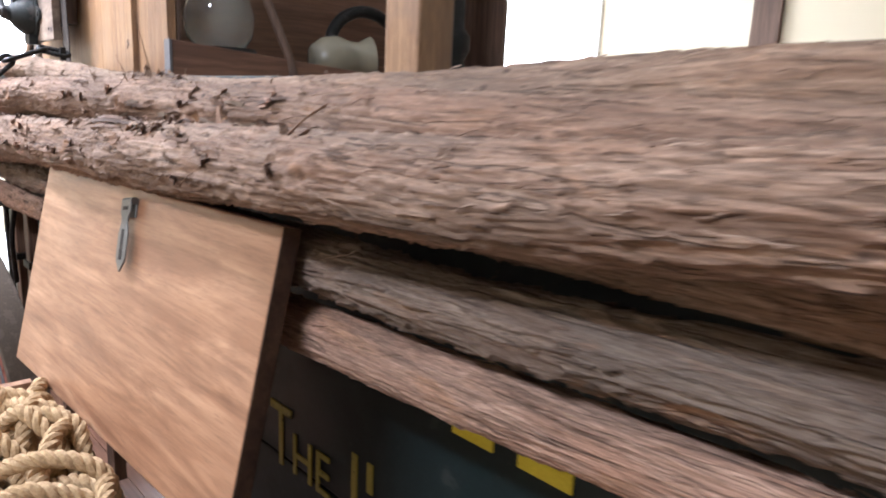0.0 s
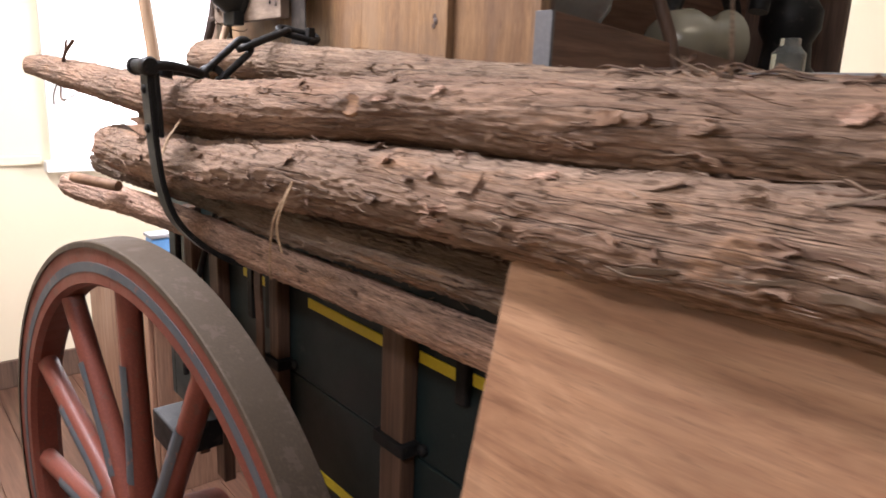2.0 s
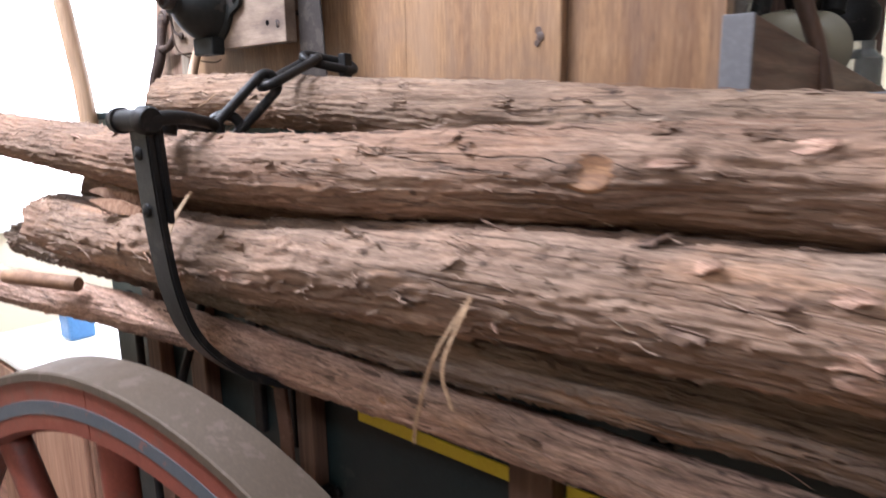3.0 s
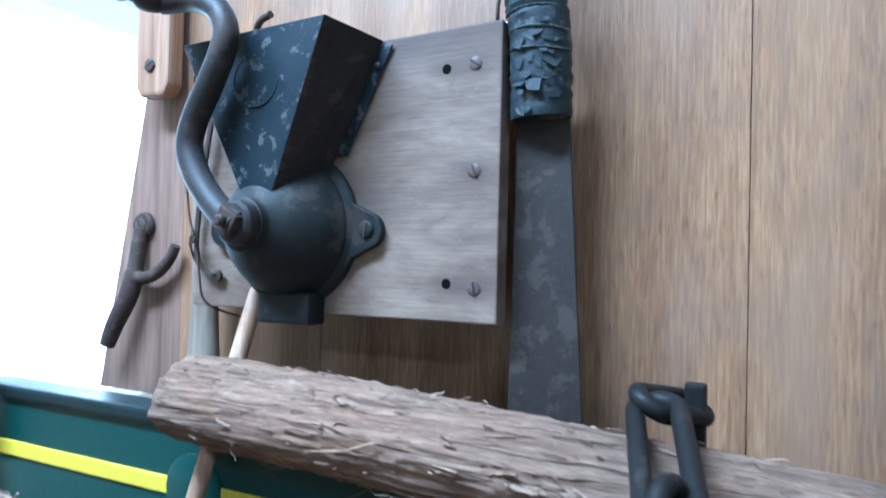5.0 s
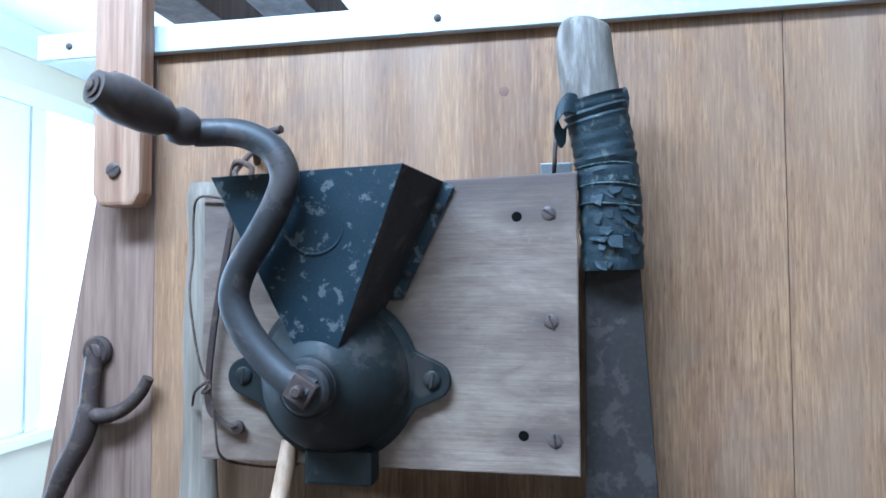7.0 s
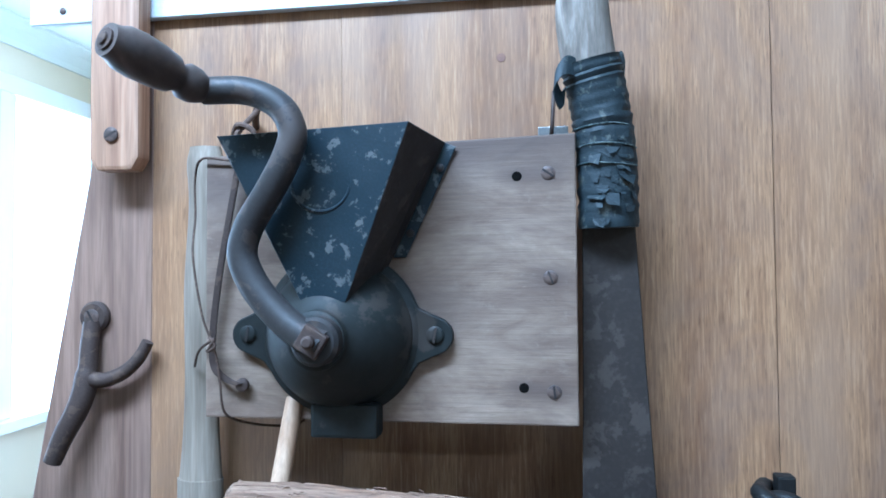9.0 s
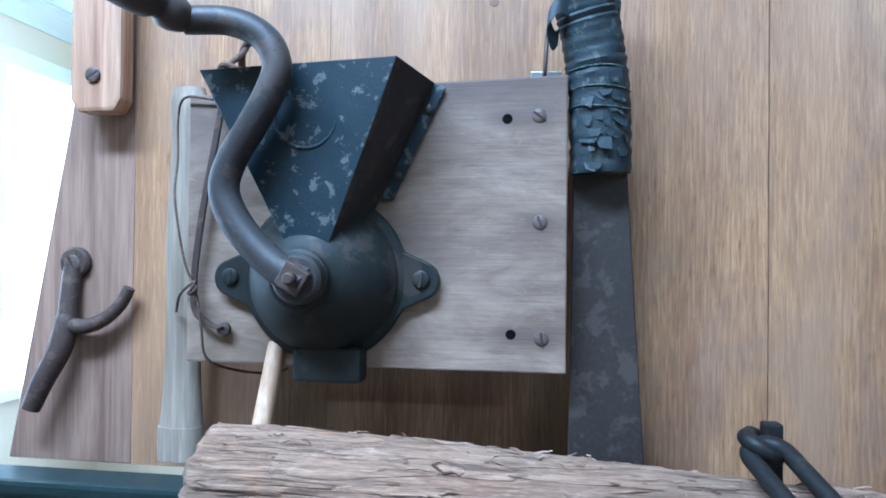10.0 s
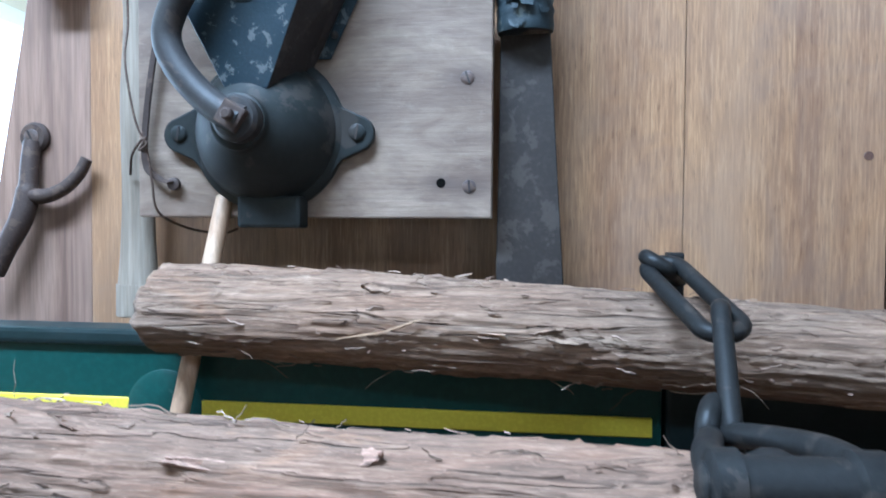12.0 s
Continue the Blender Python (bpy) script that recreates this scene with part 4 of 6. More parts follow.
LOGS = [
    ("log", "pinkish stringybark pole tapering to a thin pegged end", "bark_a", 11, 0.6,
     [(-3.28, .378, 1.378, .027), (-3.05, .380, 1.368, .031), (-2.80, .385, 1.355, .0345), (-2.5, .392, 1.337, .036), (-2.3, .396, 1.327, .036), (-2.1, .398, 1.324, .036), (-1.85, .400, 1.329, .0355), (-1.7, .403, 1.334, .034), (-1.4, .415, 1.337, .034), (-1.0, .445, 1.335, .036),
      (-.6, .46, 1.330, .038), (-.2, .465, 1.325, .040), (0.45, .47, 1.325, .042)], [(-1.600, 0.16, 0.021, 0.011), (-1.538, 0.42, 0.014, 0.009), (-1.838, 0.35, 0.006, 0.004), (-1.433, -0.1, 0.006, 0.004), (-1.075, .12, .018, .011), (-0.862, -.12, .020, .012), (-0.80, .05, .018, .008)], 700),
    ("log", "thick shaggy grey-brown stringybark pole above the open lid", "bark_b", 23, 0.85,
     [(-2.595, .40, 1.214, .041), (-2.48, .40, 1.216, .0455), (-2.3, .40, 1.212, .043), (-2.1, .398, 1.217, .044), (-1.9, .395, 1.234, .046), (-1.66, .391, 1.252, .044), (-1.4, .39, 1.264, .042), (-1.0, .391, 1.275, .040), (-.75, .392, 1.284, .037),
      (-.55, .393, 1.293, .035), (-.36, .394, 1.3025, .0335), (-.18, .395, 1.3205, .031), (0.45, .40, 1.35, .034)], [(-1.0, -0.3, 0.016, 0.008), (-1.25, -.5, .012, .006), (-.55, 0.1, .014, .008), (-2.2, .6, .014, .006)], 1100),
    ("log", "grey-brown stringybark pole, its bark coloured darker for the pile's shade", "bark_c", 37, 1.1,
     [(-2.905, .45, 1.146, .027), (-2.6, .452, 1.155, .030), (-2.45, .452, 1.160, .030), (-2.2, .455, 1.160, .031), (-1.8, .458, 1.165, .033), (-1.0, .46, 1.182, .031), (-.55, .46, 1.188, .028), (-.2, .46, 1.205, .028), (0.45, .46, 1.22, .03)], [], 420),
    ("log", "thin reddish stringybark pole at the bottom of the pile", "bark_d", 41, 0.55,
     [(-2.64, .318, 1.124, .026), (-2.52, .333, 1.123, .0275), (-2.38, .362, 1.121, .0245), (-2.26, .394, 1.112, .0235), (-2.14, .430, 1.097, .024), (-2.02, .451, 1.089, .0245), (-1.92, .457, 1.089, .025), (-1.8, .46, 1.091, .025), (-1.4, .458, 1.098, .0255), (-1.0, .458, 1.108, .026), (-.55, .46, 1.120, .027), (-.3, .46, 1.134, .0265), (0.45, .46, 1.16, .028)],
     [(-1.86, 0.2, 0.013, 0.007), (-1.5, .3, .012, .005)], 420),
    ("log", "pale greyish stringybark pole with a peg through its end", "bark_e", 53, 0.5,
     [(-2.500, .570, 1.406, .035), (-2.4, .566, 1.404, .0355), (-2.2, .559, 1.397, .034), (-1.8, .547, 1.376, .032), (-1.4, .535, 1.354, .033), (-1.0, .525, 1.342, .036), (-.6, .525, 1.345, .040), (-.2, .53, 1.358, .049), (0.45, .54, 1.37, .055)],
     [(-2.05, 0.9, 0.01, 0.004)], 560),
    ("log", "brown stringybark pole wedged behind the front poles", "bark_a", 67, 0.9,
     [(-2.575, .478, 1.268, .030), (-2.2, .478, 1.268, .033), (-1.4, .480, 1.270, .033), (-.6, .482, 1.272, .033), (0.45, .482, 1.272, .034)], [], 260),
]
log_surfaces = []
M["knot"] = grain_wood("knot_wood", (0.030, 0.014, 0.008), (0.24, 0.112, 0.046), (0.42, 0.22, 0.095), (30, 120, 120), 0.7)


def knot_bm(surface, x, a, r):
    """The bare heart of a branch stub, slightly dished, with a raised lip."""
    p, out = surface(x, a, 0.0012 if r > 0.0075 else -0.0034)
    bm = lathe_bm([(0, r), (0.003, r * 1.02), (0.0052, r * 0.86), (0.0045, r * 0.55), (0.0030, r * 0.2)], (0, 0, 0), (0, 0, 1), 20)
    bm.transform(Matrix.Translation(p) @ out.to_track_quat('Z', 'X').to_matrix().to_4x4() @ Matrix.Rotation(radians(8), 4, 'Z'))
    for v in bm.verts:
        v.co.x = p.x + (v.co.x - p.x) * 1.6 + 0.0012 * float(vnoise(np.array(v.co.x * 300), np.array(v.co.y * 300), np.array(v.co.z * 300), 4))
    return bm


for nm_, lab_, mat_, seed_, rough_, pts_, knots_, count_ in LOGS:
    me_, surf_ = log_mesh(pts_, seed_, M[mat_], rough_, knots=knots_, ragged=0.02 if seed_ in (23, 37, 67) else 0.006)
    lg_ = tagged(new(nm_, me_), lab_, "log", "poles stacked on the wagon")
    rng_ = random.Random(seed_)
    left_ = -1.95 if seed_ in (11, 53) else pts_[0][0] + 0.02
    sh_ = part("loose_bark", shreds_bm(surf_, left_, min(0.3, pts_[-1][0]), int(count_ * 0.5), rng_, 0.052 if rough_ > 1 else 0.042, 0.009 * rough_), M["flake"], lg_, "loose shreds of bark")
    sh_["kind"] = "stuff"
    if seed_ in (11, 53):
        sh_ = part("loose_bark", shreds_bm(surf_, pts_[0][0] + 0.02, -1.95, 150, rng_, 0.016, 0.004), M["flake"], lg_, "small shreds of bark")
        sh_["kind"] = "stuff"
    log_surfaces.append((lg_, surf_))

for li_, kx_, ka_, kr_ in ((0, -1.602, 0.16, 0.0135), (0, -1.538, 0.42, 0.0075), (0, -1.838, 0.35, 0.0035), (0, -1.433, -0.1, 0.004), (0, -1.075, 0.12, 0.008), (0, -0.862, -0.12, 0.010), (0, -0.80, 0.05, 0.006), (1, -0.55, 0.1, 0.006), (1, -1.0, -0.3, 0.006), (3, -1.86, 0.2, 0.005)):
    part("knot", knot_bm(log_surfaces[li_][1], kx_, ka_, kr_), M["knot"], log_surfaces[li_][0], "orange-brown branch knot", True)
rng_ = random.Random(77)
# curls of torn bark and dark stubs along the seam of the two front poles
rc_ = random.Random(31)
for li_, x0_, x1_, a0_, a1_, n_ in ((0, -1.08, -0.86, -0.7, 0.2, 12), (1, -1.14, -0.86, 1.0, 1.6, 14), (0, -0.90, -0.66, -0.4, 0.5, 8), (1, -1.30, -1.05, -0.6, 0.9, 6), (1, -0.95, -0.70, 0.2, 0.9, 3), (0, -1.30, -1.10, 0.2, 1.1, 4), (4, -1.36, -1.18, 1.0, 1.7, 14)):
    for k_ in range(n_):
        x_, a_ = rc_.uniform(x0_, x1_), rc_.uniform(a0_, a1_)
        l_, up_, da_ = rc_.uniform(0.018, 0.060), rc_.uniform(0.001, 0.009), rc_.uniform(-0.22, 0.22)
        sg_ = rc_.choice((-1, 1))
        pp_ = [log_surfaces[li_][1](x_ + sg_ * l_ * t_, a_ + da_ * t_, 0.0008 + up_ * math.sin(t_ * 2.3) ** 2)[0] for t_ in (0, 0.33, 0.66, 1.0)]
        pth_ = smooth_path(pp_, 4)
        wd_ = rc_.uniform(0.0015, 0.0065)
        part("bark_curl", strap_bm(pth_, [wd_ * (1 - 0.6 * (i_ / 12) ** 2) for i_ in range(13)], 0.0012, (0, math.sin(a_), math.cos(a_))), M["curl"] if rc_.random() < 0.7 else M["fibre"], log_surfaces[li_][0])
# lifted plates of bark
def bark_plate_bm(surface, x, a, length, wide, up, rng):
    """A scale of bark that follows the pole at its root and lifts and curls towards its ragged tip."""
    bm = bmesh.new()
    sgn = rng.choice((-1, 1))
    skew = rng.uniform(-0.3, 0.3)
    rows = []
    for i in range(6):
        t = i / 5
        w = wide * (0.75 + 0.25 * math.sin(t * 3.0)) * (1 - 0.65 * t ** 3) * rng.uniform(0.8, 1.15)
        row = []
        for j in range(4):
            v = j / 3 - 0.5
            lift = -0.0006 + up * t ** 1.7 * (1 + 0.5 * v * rng.uniform(-1, 1)) + 0.002 * t * (4 * v * v)
            p, out = surface(x + sgn * length * t + rng.uniform(-0.002, 0.002), a + (v * w + skew * length * t * 0.3) / 0.036, lift)
            row.append(bm.verts.new(p))
        rows.append(row)
    for p, q in zip(rows, rows[1:]):
        for j in range(3):
            bm.faces.new((p[j], p[j + 1], q[j + 1], q[j]))
    bmesh.ops.recalc_face_normals(bm, faces=bm.faces[:])
    bmesh.ops.solidify(bm, geom=bm.faces[:], thickness=0.0012)
    return bm


rp_ = random.Random(88)
for li_, x0_, x1_, a0_, a1_, n_, up_, tones_ in ((1, -2.45, -1.30, -0.5, 1.3, 34, 0.008, ("bark_b", "bark_b", "bark_d", "curl")), (1, -1.30, -0.60, -0.5, 1.4, 30, 0.009, ("bark_b", "bark_b", "curl", "torn")),
                                                 (0, -1.30, -0.62, -0.6, 0.9, 26, 0.011, ("bark_a", "curl", "torn", "bark_d")), (0, -2.45, -1.40, 0.0, 1.4, 12, 0.004, ("bark_a", "bark_d")),
                                                 (3, -2.30, -1.20, -0.2, 1.2, 14, 0.006, ("bark_d", "curl")), (4, -1.36, -1.18, 0.9, 1.6, 10, 0.016, ("torn", "curl", "bark_e")), (4, -2.30, -1.50, -0.4, 1.2, 10, 0.003, ("bark_e",)),
                                                 (2, -2.20, -0.30, 0.0, 1.0, 14, 0.005, ("bark_c",))):
    for k_ in range(n_):
        part("bark_plate", bark_plate_bm(log_surfaces[li_][1], rp_.uniform(x0_, x1_), rp_.uniform(a0_, a1_), rp_.uniform(0.012, 0.034), rp_.uniform(0.004, 0.013), up_ * rp_.uniform(0.3, 1.0), rp_), M[rp_.choice(tones_)], log_surfaces[li_][0], "", True)
# fine fibres that stand off the poles
for li_, xa_, xb_, n_, lf_, arc_ in ((4, -2.47, -2.05, 26, 0.026, (-1.6, -0.5)), (0, -2.5, -2.0, 16, 0.018, (1.1, 2.0)), (1, -2.4, -1.3, 45, 0.022, (-0.9, 1.2)), (3, -2.0, -1.3, 30, 0.02, (-0.6, 1.0))):
    tuft_ = part("bark_fibre", shreds_bm(log_surfaces[li_][1], xa_, xb_, n_, rng_, 0.034, lf_, arc_), M["fibre"], log_surfaces[li_][0], "fine pale standing fibres")
    tuft_["kind"] = "stuff"
for li_, xa_, xb_, n_, lf_ in ((0, -1.28, -0.90, 70, 0.026), (0, -0.86, -0.5, 14, 0.012), (1, -1.25, -0.9, 60, 0.016), (1, -2.59, -2.45, 40, 0.02), (0, -3.2, -2.7, 30, 0.03)):
    tuft_ = part("loose_bark", shreds_bm(log_surfaces[li_][1], xa_, xb_, n_, rng_, 0.060, lf_, (0.3, 2.4)), M["flake"], log_surfaces[li_][0], "tuft of torn bark")
    tuft_["kind"] = "stuff"
for li_, pts_, w_ in ((1, [(-1.680, .345, 1.252), (-1.706, .334, 1.205), (-1.728, .338, 1.150), (-1.739, .345, 1.120)], 0.0035), (1, [(-1.679, .344, 1.252), (-1.697, .333, 1.20), (-1.691, .336, 1.165)], 0.003),
                      (1, [(-2.085, .372, 1.305), (-2.10, .352, 1.27), (-2.105, .338, 1.238)], 0.009), (4, [(-2.335, .531, 1.392), (-2.30, .524, 1.399), (-2.275, .522, 1.408)], 0.006)):
    part("bark_strip", strap_bm(smooth_path(pts_, 6), w_, 0.0012, (1, 0.2, 0.2)), M["fresh"], log_surfaces[li_][0], "hanging strip of pale bark")

# torn orange wood at the end of the pole wedged behind
rs_ = random.Random(21)
for k_ in range(8):
    x_ = -2.318 + rs_.uniform(-0.012, 0.03)
    y_, z_ = 0.352 + rs_.uniform(-0.006, 0.03), 1.287 + rs_.uniform(-0.016, 0.006)
    l_ = rs_.uniform(0.04, 0.08)
    part("splinter", strap_bm(smooth_path([(x_, y_, z_), (x_ + l_ * 0.5, y_ + 0.010, z_ - 0.004 + rs_.uniform(-.004, .004)), (x_ + l_, y_ + 0.028, z_ - 0.012)], 4), [0.003 + 0.011 * min(1, i_ / 4) for i_ in range(9)], 0.005, (0.1, 0.35, 1)), M["torn"], log_surfaces[5][0], "torn orange wood")

# sticks out of the thin ends
def peg_in(log_, name, a, b, r, mat_, label):
    part(name, lathe_bm([(0, r * 0.9), (0.002, r), ((Vector(b) - Vector(a)).length - 0.002, r), ((Vector(b) - Vector(a)).length, r * 0.9)], a, Vector(b) - Vector(a), 16), mat_, log_, label, True)


peg_in(log_surfaces[3][0], "peg", (-2.462, .286, 1.163), (-2.350, .338, 1.157), 0.0105, M["peg"], "bare orange peg lying on the end")
peg_in(log_surfaces[3][0], "peg", (-2.675, .302, 1.117), (-2.54, .318, 1.126), 0.0042, M["peg"], "thin bare peg out of the end")
for pts_, r_ in (([(-2.835, .365, 1.388), (-2.80, .362, 1.405), (-2.765, .362, 1.418), (-2.715, .362, 1.432)], 0.0042), ([(-2.80, .362, 1.405), (-2.79, .362, 1.421), (-2.772, .362, 1.436)], 0.0028),
                 ([(-2.86, .36, 1.330), (-2.83, .352, 1.306), (-2.79, .350, 1.300), (-2.73, .352, 1.309), (-2.69, .357, 1.318)], 0.0022), ([(-2.90, .36, 1.335), (-2.905, .352, 1.308), (-2.90, .35, 1.285)], 0.0018)):
    part("twig", tube_bm(smooth_path(pts_, 6), r_, 8), M["curl"], log_surfaces[0][0], "thin grey broken twig", True)
for pts_, w_ in (([(-0.800, .408, 1.345), (-0.782, .402, 1.322), (-0.772, .408, 1.308)], 0.0082),
                 ([(-0.600, .412, 1.352), (-0.606, .392, 1.338), (-0.616, .376, 1.318), (-0.622, .370, 1.300)], 0.0090), ([(-1.115, .372, 1.311), (-1.075, .368, 1.316), (-1.02, .372, 1.318), (-0.975, .380, 1.316)], 0.006),
                 ([(-1.10, .378, 1.316), (-1.06, .374, 1.322), (-1.01, .380, 1.321)], 0.005), ([(-1.09, .364, 1.306), (-1.04, .362, 1.311), (-0.99, .370, 1.311)], 0.004)):
    pth_ = smooth_path(pts_, 5)
    part("bark_strip", strap_bm(pth_, [w_ * (0.12 + 0.88 * math.sin(math.pi * (0.08 + 0.84 * i_ / (len(pth_) - 1))) ** 0.7 * (1 + 0.2 * math.sin(i_ * 1.9))) for i_ in range(len(pth_))], 0.0016, (0.8, 0.2, 0.5) if w_ > 0.008 else (0, 0.6, 0.8)), M["torn"] if w_ > 0.008 else M["curl"], log_surfaces[0][0], "torn orange strip of bark")
peg_in(log_surfaces[4][0], "peg", (-2.478, .560, 1.312), (-2.463, .618, 1.500), 0.0076, M["pale_wood"], "pale new dowel through the end")

# ---------------------------------------------------------------- iron bracket that holds the pile
BX = -2.088
BR = (BX, 0.33, 1.12)
bracket = thing("iron_bracket", BR, "black riveted iron stake holding the poles against the wagon", "bracket")


def bpart(name, bm, mat_=None, label="", smooth=False, parent=None):
    return placed(part(name, bm, mat_ or M["iron"], parent or bracket, label, smooth), BR)


bpart("upright", strap_bm(smooth_path([(BX, .318, 1.378), (BX + .004, .318, 1.33), (BX + .010, .320, 1.26), (BX + .018, .326, 1.19), (BX + .026, .345, 1.135), (BX + .034, .395, 1.085), (BX + .038, .46, 1.055), (BX + .038, .585, 1.045)], 8), 0.037, 0.009), smooth=False)
bpart("riveted_plate", strap_bm([(BX + .016, .327, 1.372), (BX + .018, .328, 1.33), (BX + .022, .329, 1.27)], [0.016, 0.014, 0.011], 0.006))
for z_ in (1.343, 1.284):
    bpart("rivet", lathe_bm([(0, 0.0075), (0.003, 0.007), (0.0055, 0.003)], (BX + (1.378 - z_) * 0.08 - 0.002, 0.3145, z_), (0, -1, 0), 16), smooth=True)
bpart("barrel", lathe_bm([(0, 0.009), (0.002, 0.0135), (0.012, 0.0140), (0.013, 0.0115), (0.052, 0.0115), (0.054, 0.0145), (0.066, 0.0145), (0.070, 0.012)], (-2.130, .314, 1.3765), (1, 0.04, 0), 32), label="iron hinge barrel", smooth=True)
bpart("barrel_end", lathe_bm([(0, 0.0085), (0.0015, 0.0085), (0.003, 0.006)], (-2.1295, .314, 1.3765), (-1, -0.04, 0), 24), label="round pin end", smooth=True)
bpart("clevis", tube_bm(smooth_path([(-2.121, .320, 1.374), (-2.119, .350, 1.374), (-2.110, .385, 1.371), (-2.099, .414, 1.365), (-2.088, .398, 1.371), (-2.072, .365, 1.377), (-2.067, .340, 1.379), (-2.068, .320, 1.377)], 6), [0.0085 - 0.002 * math.sin(k / 42 * math.pi) for k in range(43)], 14), label="forged iron fork", smooth=True)
bpart("clevis_boss", lathe_bm([(0, .014), (.010, .0135), (.016, .010), (.019, .004)], (-2.094, .345, 1.362), (0.0, 0.25, 1), 24), smooth=True)
bpart("shackle", tube_bm([(-2.098 + 0.0125 * math.cos(a) * 0.55, .424 + 0.0155 * math.cos(a) * 0.9 , 1.3665 + 0.0135 * math.sin(a)) for a in np.linspace(0, math.tau, 24, endpoint=False)], 0.0062, 12, True), label="iron eye", smooth=True)

# chain from the bracket to a pin on the wagon's rail
PIN = (-2.083, 0.598, 1.383)
pin = thing("chain_pin", PIN, "square black iron pin standing on the wagon's rail", "pin")
placed(part("pin_shaft", box_bm(-2.0895, -2.0765, .591, .604, 1.375, 1.456, 0.002), M["iron"], pin), PIN)
CH = (-2.08, 0.5, 1.383)
chain = thing("chain", CH, "black iron chain of long links over the pole", "chain")


def link_bm(a, b, half, r, normal):
    """A long chain link from a to b; normal is the way its flat side faces."""
    a, b = Vector(a), Vector(b)
    t = (b - a).normalized()
    n = Vector(normal)
    n = (n - t * n.dot(t)).normalized()
    s = t.cross(n)
    pts = []
    for k in range(13):
        w = math.pi * k / 12
        pts.append(b - t * half + t * math.sin(w) * half + s * math.cos(w) * half)
    for k in range(13):
        w = math.pi * k / 12
        pts.append(a + t * half - t * math.sin(w) * half - s * math.cos(w) * half)
    return tube_bm(pts, r, 12, True)


for a_, b_, h_, n_ in (((-2.083, .612, 1.438), (-2.106, .548, 1.450), .0105, (0.6, 0.3, 0.7)),
                       ((-2.102, .562, 1.449), (-2.078, .466, 1.412), .0125, (-0.2, 0.35, 0.9)),
                       ((-2.079, .481, 1.423), (-2.090, .412, 1.358), .0125, (-0.80, 0.50, 0.15))):
    placed(part("chain_link", link_bm(a_, b_, h_, 0.0058, n_), M["iron"], chain, "", True), CH)

# ---------------------------------------------------------------- tool box with its lid up, and rope
TB = (-1.0, 0.15, 0.45)
toolbox = thing("tool_box", TB, "open varnished wooden box on the wagon's side, lid leaning up", "tool box")


def tpart(name, bm, mat_, label="", smooth=False, parent=None):
    return placed(part(name, bm, mat_, parent or toolbox, label, smooth), TB)


for nm_, b_ in (("end_wall", (-1.345, -1.325, 0.0, 0.318)), ("end_wall", (-0.685, -0.665, 0.0, 0.318)), ("front_wall", (-1.325, -0.685, 0.0, 0.02)), ("back_wall", (-1.325, -0.685, 0.298, 0.318))):
    tpart(nm_, box_bm(b_[0], b_[1], b_[2], b_[3], 0.45, 0.80 if nm_ == "back_wall" else 0.872, 0.002), M["lid"])
tpart("bottom", box_bm(-1.325, -0.685, 0.02, 0.298, 0.45, 0.468, 0.001), M["lid"])
tpart("support", box_bm(-1.30, -1.24, 0.31, SIDE - 0.03, 0.50, 0.56, 0.003), M["stake"])
tpart("support", box_bm(-0.78, -0.72, 0.31, SIDE - 0.002, 0.50, 0.56, 0.003), M["stake"])
# the lid: a thick board from the hinge line up to the pile
bm_ = box_bm(-0.3505, 0.3505, 0, 0.022, 0, 0.326, 0.0025)
LID = Matrix.Translation((-1.0048, 0.317, 0.9145)) @ Matrix.Rotation(radians(2.3), 4, 'Z') @ Matrix.Rotation(radians(-13.2), 4, 'X') @ Matrix.Rotation(radians(-0.66), 4, 'Y')
bm_.transform(LID)
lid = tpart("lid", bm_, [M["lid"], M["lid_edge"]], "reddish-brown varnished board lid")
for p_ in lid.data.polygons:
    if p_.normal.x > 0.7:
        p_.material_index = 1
# hasp on the lid
def lid_bm(bm):
    bm.transform(LID)
    return bm


HASP = Matrix.Translation((0.0052, 0, 0.307)) @ Matrix.Rotation(radians(-8.5), 4, 'Y')


def hasp_bm(bm):
    bm.transform(HASP)
    return lid_bm(bm)


prof = [(-.0140, .0), (.0140, .0), (.0140, -.014), (.0095, -.021), (.0085, -.028), (.0115, -.036), (.0140, -.042), (.0140, -.070), (.0120, -.078), (.0, -.092), (-.0120, -.078), (-.0140, -.070), (-.0140, -.042), (-.0115, -.036), (-.0085, -.028), (-.0095, -.021), (-.0140, -.014)]
hasp = tpart("hasp", hasp_bm(prism_bm(prof, 'y', -0.0105, -0.0080, 0.0006, 1)), M["hasp"], "grey steel hasp with a slot")
tpart("slot", hasp_bm(box_bm(-.0040, .0040, -0.0110, -0.0104, -.076, -.036, 0.0002, 1)), M["hopper_side"], "dark slot", parent=hasp)
tpart("slot", hasp_bm(box_bm(-.0075, .0075, -0.0110, -0.0104, -.011, -.006, 0.0002, 1)), M["hopper_side"], "dark slot", parent=hasp)
tpart("knuckle", hasp_bm(lathe_bm([(0, .0048), (.028, .0048)], (-.014, -0.0060, .001), (1, 0, 0), 14)), M["hasp"], "", True, hasp)
tpart("hinge_leaf", hasp_bm(box_bm(-.0135, .0135, -0.0030, -0.0002, -.020, .004, 0.0006, 1)), M["hasp"], "", False, hasp)

ROPE = (-1.12, 0.16, 0.47)
rope = thing("rope_coil", ROPE, "thick coil of pale straw-coloured rope heaped in the box", "rope")


